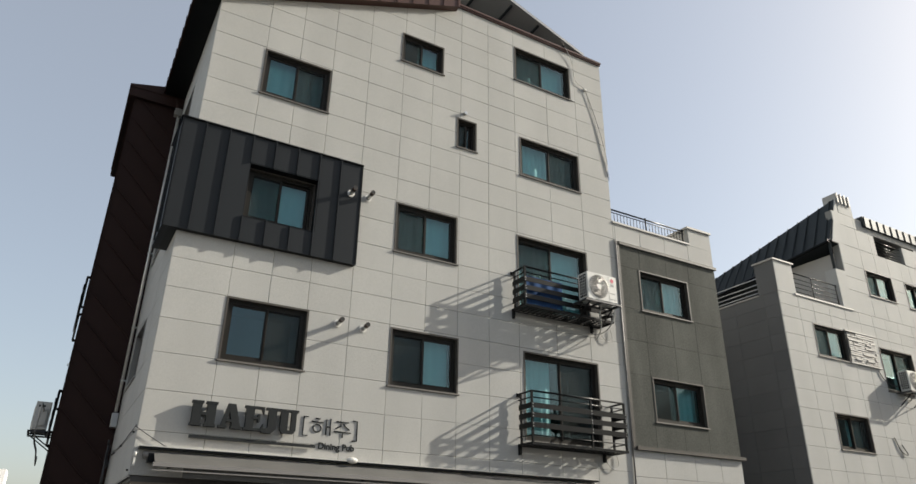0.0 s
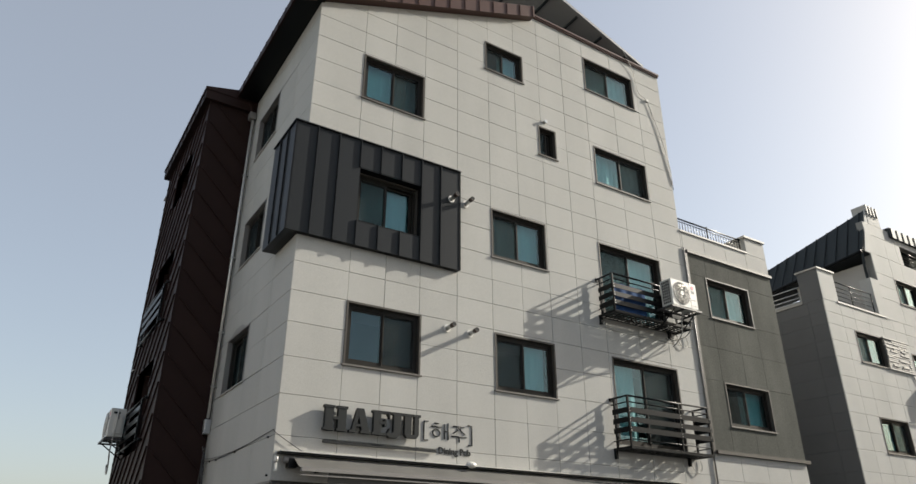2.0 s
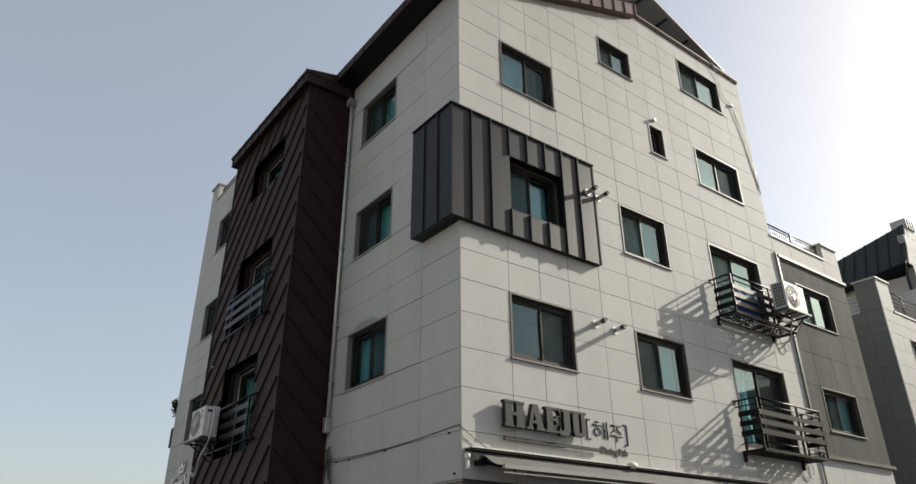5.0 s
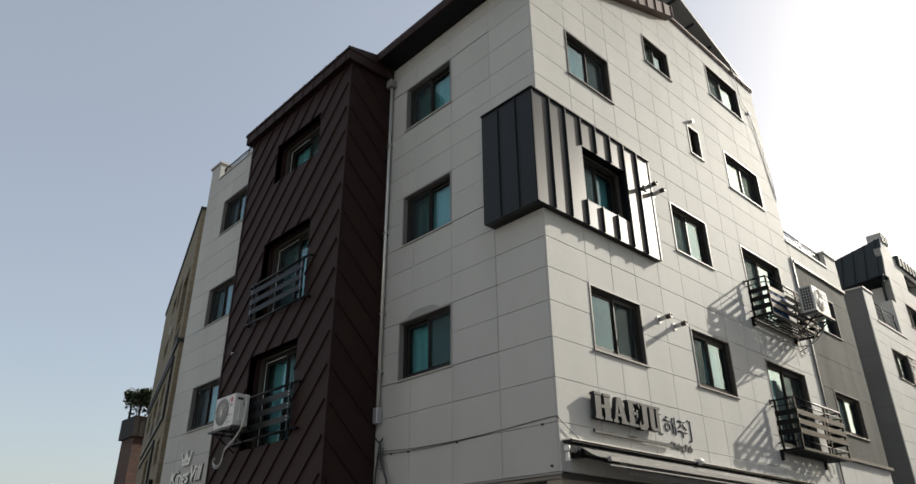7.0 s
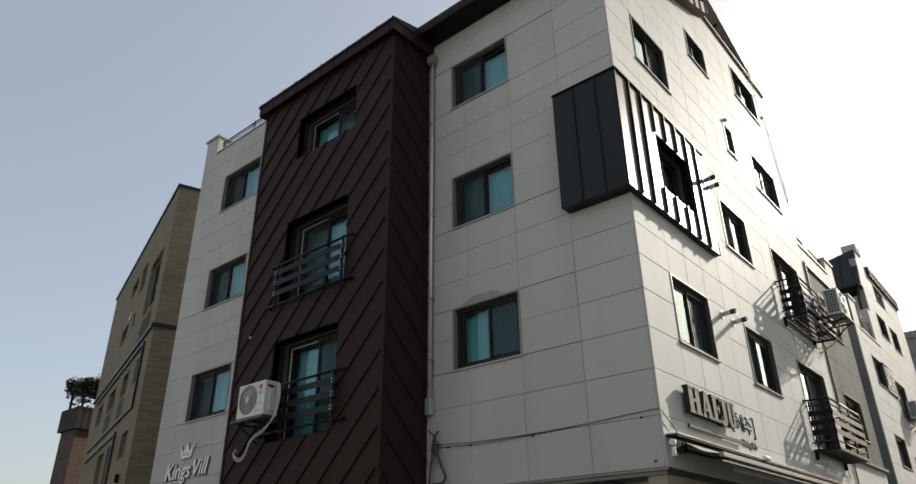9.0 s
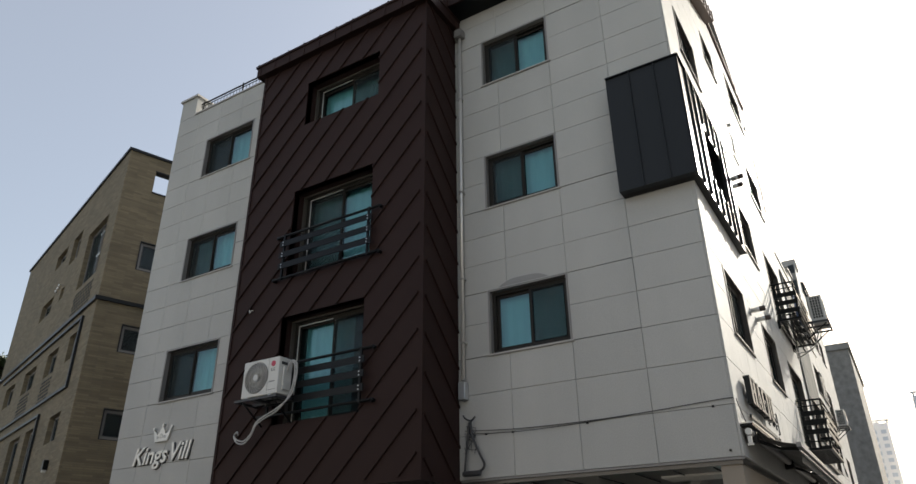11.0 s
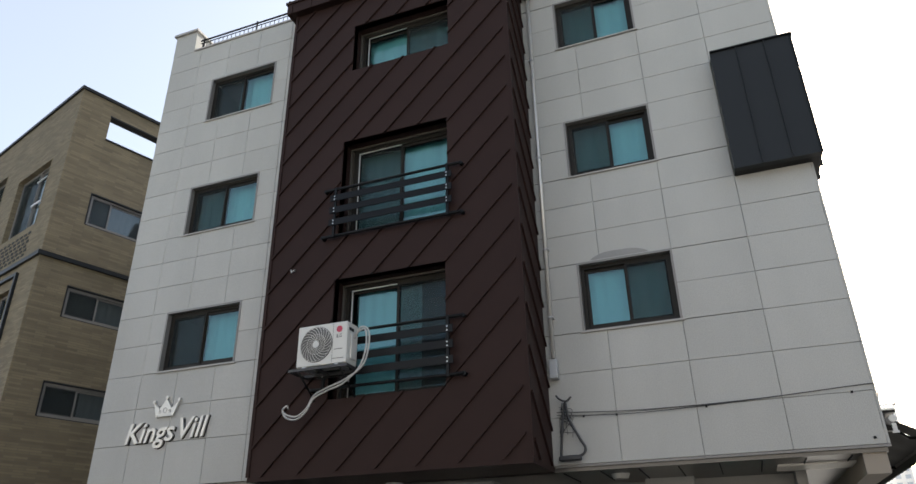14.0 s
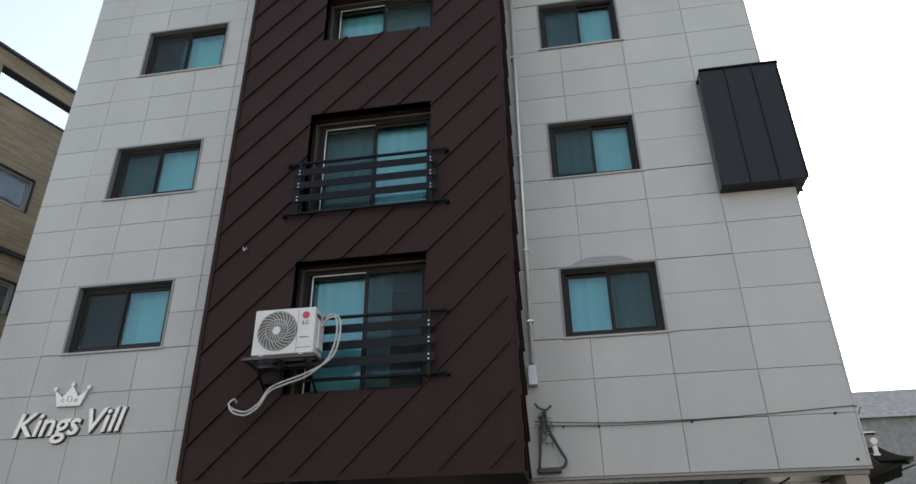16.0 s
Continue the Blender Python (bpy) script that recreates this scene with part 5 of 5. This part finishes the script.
MF, MS = facing(2.3, 29.95, -90 - SKEW), facing(2.3, 29.95, -SKEW)
NT = 14.90
f_w = [(-3.24, -0.95, 10.66, 12.85), (-5.55, -4.40, 12.40, 13.55), (-7.95, -6.40, 12.95, 13.60), (-5.75, -5.25, 11.03, 11.52), (-8.50, -6.80, 10.85, 11.58),
       (-2.40, -1.43, 7.90, 8.82), (-5.10, -3.67, 7.90, 8.80), (-8.40, -6.60, 7.90, 8.80), (-11.6, -10.0, 7.90, 8.80), (-2.54, -1.25, 5.32, 6.22), (-5.6, -4.3, 4.4, 6.2), (-8.0, -6.4, 4.4, 6.2)]
nf = wall("wall_front", MF, -13.9, 0.0, 0, NT, f_w, 0.0, 0.25, TAN_BRICK, n1)
for k, h in enumerate(f_w):
    window(n1, MF, *h, 0.20, casing=TAN_BRICK, frame_mat=GREY_ALU, curtain=(0, 1), sill=False, name="window", glass=GLASS_GREY, split=0.5 if k else 0.55)
part("transom", boxes((-2.1, -1.05, 0.13, 0.16, 11.62, 11.68), (-2.1, -1.05, 0.13, 0.16, 12.45, 12.49)), SIGN_SILVER, n1, "pale bars of the tall window", at=MF)
s_w = [(0.90, 2.66, 10.68, 11.70, 0.36), (0.86, 3.0, 7.90, 8.80, 0.42), (0.84, 3.0, 5.27, 6.18, 0.42)]
ns = wall("wall_side", MS, 0.251, 8.0, 0, NT, [h[:4] for h in s_w] + [(0.94, 3.2, 13.58, 14.40)], 0.0, 0.25, TAN_BRICK, n1)
for k, h in enumerate(s_w):
    window(n1, MS, *h[:4], 0.12, casing=ZINC, frame_mat=GREY_ALU, glass=GLASS_GREY, curtain=((0, 1), (0, 1), (0.5, 1))[k], sill=False, split=h[4])
part("side_cap", boxes((-0.06, 8.0, -0.06, 0.3, NT, NT + 0.09), (0.92, 3.22, -0.04, 0.27, 13.54, 13.58), (0.92, 3.22, -0.02, 0.27, 14.38, 14.42)), ZINC, n1, at=MS)
part("front_cap", boxes((-13.95, -0.31, -0.06, 0.3, NT, NT + 0.09)), ZINC, n1, at=MF)
part("string_course", boxes((-0.09, 8.0, -0.08, 0.02, 9.42, 9.54)), ZINC, n1, at=MS)
part("string_course", boxes((-13.9, 0.0, -0.08, 0.02, 9.42, 9.54)), ZINC, n1, at=MF)
part("window_surround", boxes((-12.4, -1.12, -0.08, 0.0, 6.88, 6.97), (-1.21, -1.12, -0.08, 0.0, 6.97, 9.10), (-12.4, -1.12, -0.08, 0, 9.10, 9.19)), ZINC, n1, at=MF)
part("window_surround", boxes((-12.4, -4.0, -0.08, 0.0, 6.45, 6.54), (-4.09, -4.0, -0.08, 0.0, 3.9, 6.45)), ZINC, n1, at=MF)
# lattice gaps are dark blocks on the brick, painted as shaded holes
gap_mesh = mesh_of(boxes((0, 0.16, -0.012, 0.01, 0, 0.075)), "lattice_gap")
for (a, b, c, e) in ((-3.24, -0.95, 9.72, 10.55), (-5.10, -3.67, 7.02, 7.84), (-8.40, -6.60, 7.02, 7.84)):
    for i in range(int((b - a) / 0.27)):
        for j in range(int((e - c) / 0.135)):
            part("lattice_gap", gap_mesh, INSIDE_SHADE, nf, at=MF @ pose(a + i * 0.27 + 0.10 * (j % 2), 0, c + j * 0.135))
# core added behind the windows, its near-black stands for unlit rooms
part("inner_core", boxes((-13.5, -1.6, 1.5, 7.5, 0, 13.0)), INSIDE_SHADE, n1, at=MF)
part("back_wall", boxes((-13.9, -13.65, 0.26, 8.0, 0, NT), (-13.6, -0.3, 7.75, 8.0, 0, 13.5)), TAN_BRICK, n1, at=MF)
for k in range(3):
    part("vent_cap", tubes([(-6.05 - 0.2 * k, 0.0, 11.75 - 0.06 * k), (-6.05 - 0.2 * k, -0.08, 11.75 - 0.06 * k)], r=0.05, sides=10), SIGN_SILVER, n1, at=MF)
wl = thing("wall_lamp", MF @ pose(-1.4, -0.05, 4.5), "small black outdoor wall lamp on brick", "lamp")
part("body", boxes((-1.48, -1.30, -0.14, 0.0, 4.48, 4.76), bevel=0.01), BLACK, wl, at=MF)
part("glass", boxes((-1.46, -1.32, -0.12, -0.02, 4.42, 4.48)), WHITE, wl, at=MF)

# ---- brick tower with planted top ----
tw = thing("brick_tower", (6.5, 45.5, 0), "red brick stair tower with a timber-clad planted top", "building")
part("shaft", boxes((6.56, 9.6, 45.55, 47.3, 0, 8.6)), RED_BRICK, tw)
part("planter", boxes((6.4, 9.8, 45.4, 47.45, 8.6, 9.72)), WOOD_DARK, tw)
for k in range(11):
    part("board", boxes((6.4 + k * 0.31, 6.67 + k * 0.31, 45.36, 45.4, 8.62, 9.70)), WOOD_DARK, tw)
for p in ((6.6, 45.6), (7.9, 45.6), (9.3, 45.6), (6.6, 47.1), (7.9, 47.1)):
    part("post", boxes((p[0], p[0] + 0.1, p[1], p[1] + 0.1, 9.72, 10.75)), WOOD_DARK, tw)
part("pergola_beam", boxes((6.3, 9.9, 45.58, 45.7, 10.75, 10.87), (6.3, 9.9, 47.1, 47.22, 10.75, 10.87)), WOOD_DARK, tw)
bush = thing("creeper", (7.9, 46.4, 9.72), "straggling green creeper over a roof pergola", "plant")
rp = random.Random(11)
lf = bmesh.new()
for k in range(7000):
    a, q = rp.uniform(0, math.tau), rp.random() ** 0.5
    drop = (rp.random() ** 3) * 0.8 if rp.random() < 0.35 else 0.0
    c = Vector((7.9 + 1.95 * q * math.cos(a), 46.35 + 1.3 * q * math.sin(a), 10.98 + 0.22 * (1 - 0.6 * q) * rp.gauss(0, 1) + 0.12 * math.sin(5 * a) - drop))
    s = rp.uniform(0.06, 0.13)
    d = Vector((rp.gauss(0, 1), rp.gauss(0, 1), rp.gauss(0, 0.6))).normalized()
    e = d.cross(Vector((rp.gauss(0, 1), rp.gauss(0, 1), rp.gauss(0, 1)))).normalized()
    lf.faces.new([lf.verts.new(c + v) for v in (-s * d, s * 0.5 * e, s * d, -s * 0.5 * e)])
tagged(part("leaves", lf, LEAF, bush), kind="stuff")
for k in range(10):
    a = rp.uniform(0, math.tau)
    c = Vector((7.9 + rp.uniform(-1.2, 1.2), 46.3, 10.9))
    part("twig", tubes(smooth_run([c, c + Vector((0.3 * math.cos(a), 0, 0.3)), c + Vector((0.75 * math.cos(a), 0, 0.42 + 0.2 * rp.random()))], 4), r=0.012, sides=5), BARK, bush)

# ---- far houses and towers ----
n3 = thing("slate_house", (38, 11.2, 0), "grey slate-clad house further along the street", "building")
part("wall_block", boxes((40, 52, 11.2, 24, 0, 14.2)), FAR_SLATE, n3)
part("parapet", boxes((39.9, 52, 11.1, 24, 14.2, 14.6)), FAR_SLATE, n3)
for k in range(4):
    part("window", boxes((39.95, 40.02, 13.0, 14.4, 2.0 + k * 2.9, 3.4 + k * 2.9)), INSIDE_SHADE, n3)
n4 = thing("low_house", (40, -12, 0), "brown-grey house with a pitched roof across the street", "building")
part("wall_block", boxes((40, 50, -16, -3.0, 0, 11.6)), FAR_SLATE, n4)
part("roof", prism(bmesh.new(), [(39.6, 11.6), (45, 14.6), (50.4, 11.6)], -16.3, -2.7), FAR_SLATE, n4)
part("window", boxes((39.95, 40.02, -7.5, -6.4, 9.0, 10.3)), INSIDE_SHADE, n4)


def tower(x, y0, y1, d, h, cols):
    """Apartment tower in colours paled for haze: stepped crown, plant room, columns of windows at the given shares of
    its width.
    """
    w = y1 - y0
    t = thing("apartment_tower", (x, y0, 0), "tall concrete apartment tower, paled by haze put into its colour", "building", "distant towers")
    part("block", boxes((x, x + d, y0, y1, 0, h)), HAZED_WHITE, t)
    part("crown", boxes((x - 0.5, x + 0.5, y0 - 0.5, y1 + 0.5, h + 0.9, h + 1.5), (x - 0.5, x + d, y0 - 0.5, y0, h + 0.9, h + 1.5)), HAZED_WHITE, t)
    for q in (0.0, 0.3, 0.65, 0.92):
        part("crown_post", boxes((x, x + 0.4, y0 + w * q, y0 + w * q + 0.6, h, h + 0.9)), HAZED_WHITE, t)
    part("plant_room", boxes((x + 3, x + d - 3, y0 + w * 0.25, y0 + w * 0.6, h, h + 1.2)), HAZED_WHITE, t)
    me = mesh_of(boxes((-0.25, 0.1, 0, 1.9, 0, 1.5)), "window")
    for k in range(int(h / 2.9) - 1):
        for q in cols:
            part("window", me, HAZED_GREY, t, at=pose(x, y0 + w * q, 1.6 + k * 2.9))


tower(300, -6.8, 1.4, 14, 60.3, (0.25, 0.65))
tower(306, -11.4, -6.9, 12, 56.2, (0.2, 0.6))
tower(300, -19.3, -11.5, 14, 61.8, (0.12, 0.72))
tower(308, -26.6, -19.5, 12, 55.2, (0.15, 0.5, 0.8))
tower(300, -36.0, -27.6, 14, 55.0, (0.2, 0.5, 0.8))
tower(330, -52.0, -40.0, 14, 62.0, (0.1, 0.4, 0.7))
tower(340, 12.0, 24.0, 14, 58.0, (0.1, 0.4, 0.7))
part("mast", boxes((303, 303.6, -15.6, -15.0, 63.0, 66.0)), HAZED_WHITE, bpy.data.objects["apartment_tower.002"])
fl = thing("far_block", (-9, 150, 0), "small pale block of flats far down the street", "building")
part("wall_block", boxes((-12, -5.6, 150, 160, 0, 14)), HAZED_WHITE, fl)
for k in range(4):
    part("window_band", boxes((-11.5, -6.2, 149.95, 150.02, 2 + k * 3, 3.4 + k * 3)), HAZED_GREY, fl)
fl2 = thing("far_block", (29, 150, 0), "small pale block of flats far down the street", "building")
part("wall_block", boxes((29, 31.5, 150, 160, 0, 17)), HAZED_WHITE, fl2)
def pine(px, py, top, seed):
    q = random.Random(seed)
    tree = thing("pine_tree", (px, py, 0), "distant dark green pine with a thin open crown", "tree", "distant pines")
    part("trunk", tubes([(px, py, 0), (px + 0.2, py, top * 0.5), (px, py - 0.2, top)], r=0.25, sides=8), BARK, tree)
    lf = bmesh.new()
    for j in range(9):
        zz = top - 9.2 + j * 1.05
        for b in range(5):
            a = q.uniform(0, math.tau)
            L = (3.6 - j * 0.3) * q.uniform(0.6, 1.1)
            tip = Vector((px + L * math.cos(a), py + L * math.sin(a), zz + 0.4))
            part("limb", tubes([(px, py, zz - 0.3), tip], r=0.06, sides=5), BARK, tree)
            for k in range(70):
                t = q.uniform(0.35, 1.05)
                c = Vector((px, py, zz)) * (1 - t) + tip * t + Vector((q.gauss(0, 0.35), q.gauss(0, 0.35), q.gauss(0, 0.18)))
                d = Vector((q.gauss(0, 1), q.gauss(0, 1), q.gauss(0, 0.5))).normalized() * 0.3
                e = Vector((q.gauss(0, 1), q.gauss(0, 1), q.gauss(0, 1))).normalized() * 0.09
                lf.faces.new([lf.verts.new(c + v) for v in (-d, e, d, -e)])
    tagged(part("needles", lf, LEAF, tree), kind="stuff")


pine(150, -7.0, 19.0, 3)
pine(150, 1.6, 17.0, 5)

# ---- added plain walls, unseen behind the camera: close the street and bounce light ----
PLASTER = mat("plain_plaster", (0.36, 0.35, 0.33), 0.85, vary=0.1, stain=0.2, bump=0.1)
tagged(part("street_wall_west", boxes((-30, -22, -20, 60, 0, 10)), PLASTER), "added plain pale wall across the street, out of view, to bounce light", "wall", kind="structure")
tagged(part("street_wall_south", boxes((-20, 34, -34, -26, 0, 9)), PLASTER), "added plain pale wall behind the walk, out of view, to bounce light", "wall", kind="structure")

# ---- granite slabs of the fronts ----
tiles(MA, [1.05 + 0.0] + UA[1:], VS[:17], a_holes + [(0.5, 4.45, 7.21, 9.45)], bm_south, GRANITE)
for v0, v1 in zip(VS[16:], VS[17:]):
    for u0, u1 in zip(UA, UA[1:]):
        top0, top1 = (gable(u0), gable(u1)) if u1 <= 6.73 else (TOP, TOP)
        if u0 < 6.72 < u1:
            top0, top1 = gable(u0), TOP
        if max(top0, top1) <= v0 + 0.03:
            continue
        if min(top0, top1) >= v1:
            tiles(MA, [u0, u1], [v0, v1], a_holes, bm_south, GRANITE)
        else:
            g = 0.0035
            poly = clip([(u0 + g, v0 + g), (u1 - g, v0 + g), (u1 - g, v1 - g), (u0 + g, v1 - g)], -(top1 - top0) / (u1 - u0), 1, top0 - (top1 - top0) / (u1 - u0) * u0)
            if len(poly) > 2 and not any(h[0] < (u0 + u1) / 2 < h[1] and h[2] < (v0 + v1) / 2 < h[3] for h in a_holes):
                part("tile", prism(bmesh.new(), poly, 0.0, 0.03), GRANITE, bm_south, at=MA)
tiles(MB, [-16.10, -15.06, -13.93, -12.80, -11.66 - 0.031], VS[:17] + [12.62], b_wins + [(-12.78, -11.0, 7.21, 9.45)], street, GRANITE)
tiles(MK, UK, VK, k_wins, end, GRANITE)
tiles(MA, [11.55, 11.62], VS[:13], [], wing, GRANITE)
tiles(MA, [11.55, 12.6, 13.6, 14.5, WEND], [2.95, 3.55, 4.14], [], wing, GRANITE)
tiles(MA, [11.62, 12.5, 13.4, 14.3, WEND], [9.42, 9.93], [], wing, GRANITE)
tiles(MA, [11.70, 12.40, 13.35, 14.2, WEND], [4.22, 5.94, 6.80, 7.63, 8.75, 9.34], g_wins, wing, DARK_STONE, "stone_panel", 0.022)
nu = [18.45, 19.35, 20.08, 20.9, 21.75, 22.5, 23.27, 24.0, 24.75, 25.6, 26.5, 27.4, 28.3, 29.2, 30.0]
nv = [2.9, 3.55, 4.2, 4.82, 5.36, 5.90, 6.45, 7.0, 7.60, 8.13, 8.66, 9.06, 9.46]
tiles(MN, nu, nv, n_w + [(21.52, 23.02, 7.63, 8.65)], nfront, GRANITE)
tiles(MN, [22.3, 23.5, 24.3, 25.1, 25.9, 26.5, 27.4, 28.3, 29.2, 30.0], [9.46, 10.25, 10.74, 11.22, 11.98, 12.78, 13.25], n_w + [(24.6, 27.2, 11.98, 12.78)], nup, GRANITE)
# west side slabs, shade put into their darker colour
tiles(facing(18.45, 0, -90), [-20.2, -19.1, -18.0, -16.9, -15.8, -14.7, -13.6, -12.5, -11.985], nv, [], nside, SHADED_GRANITE)
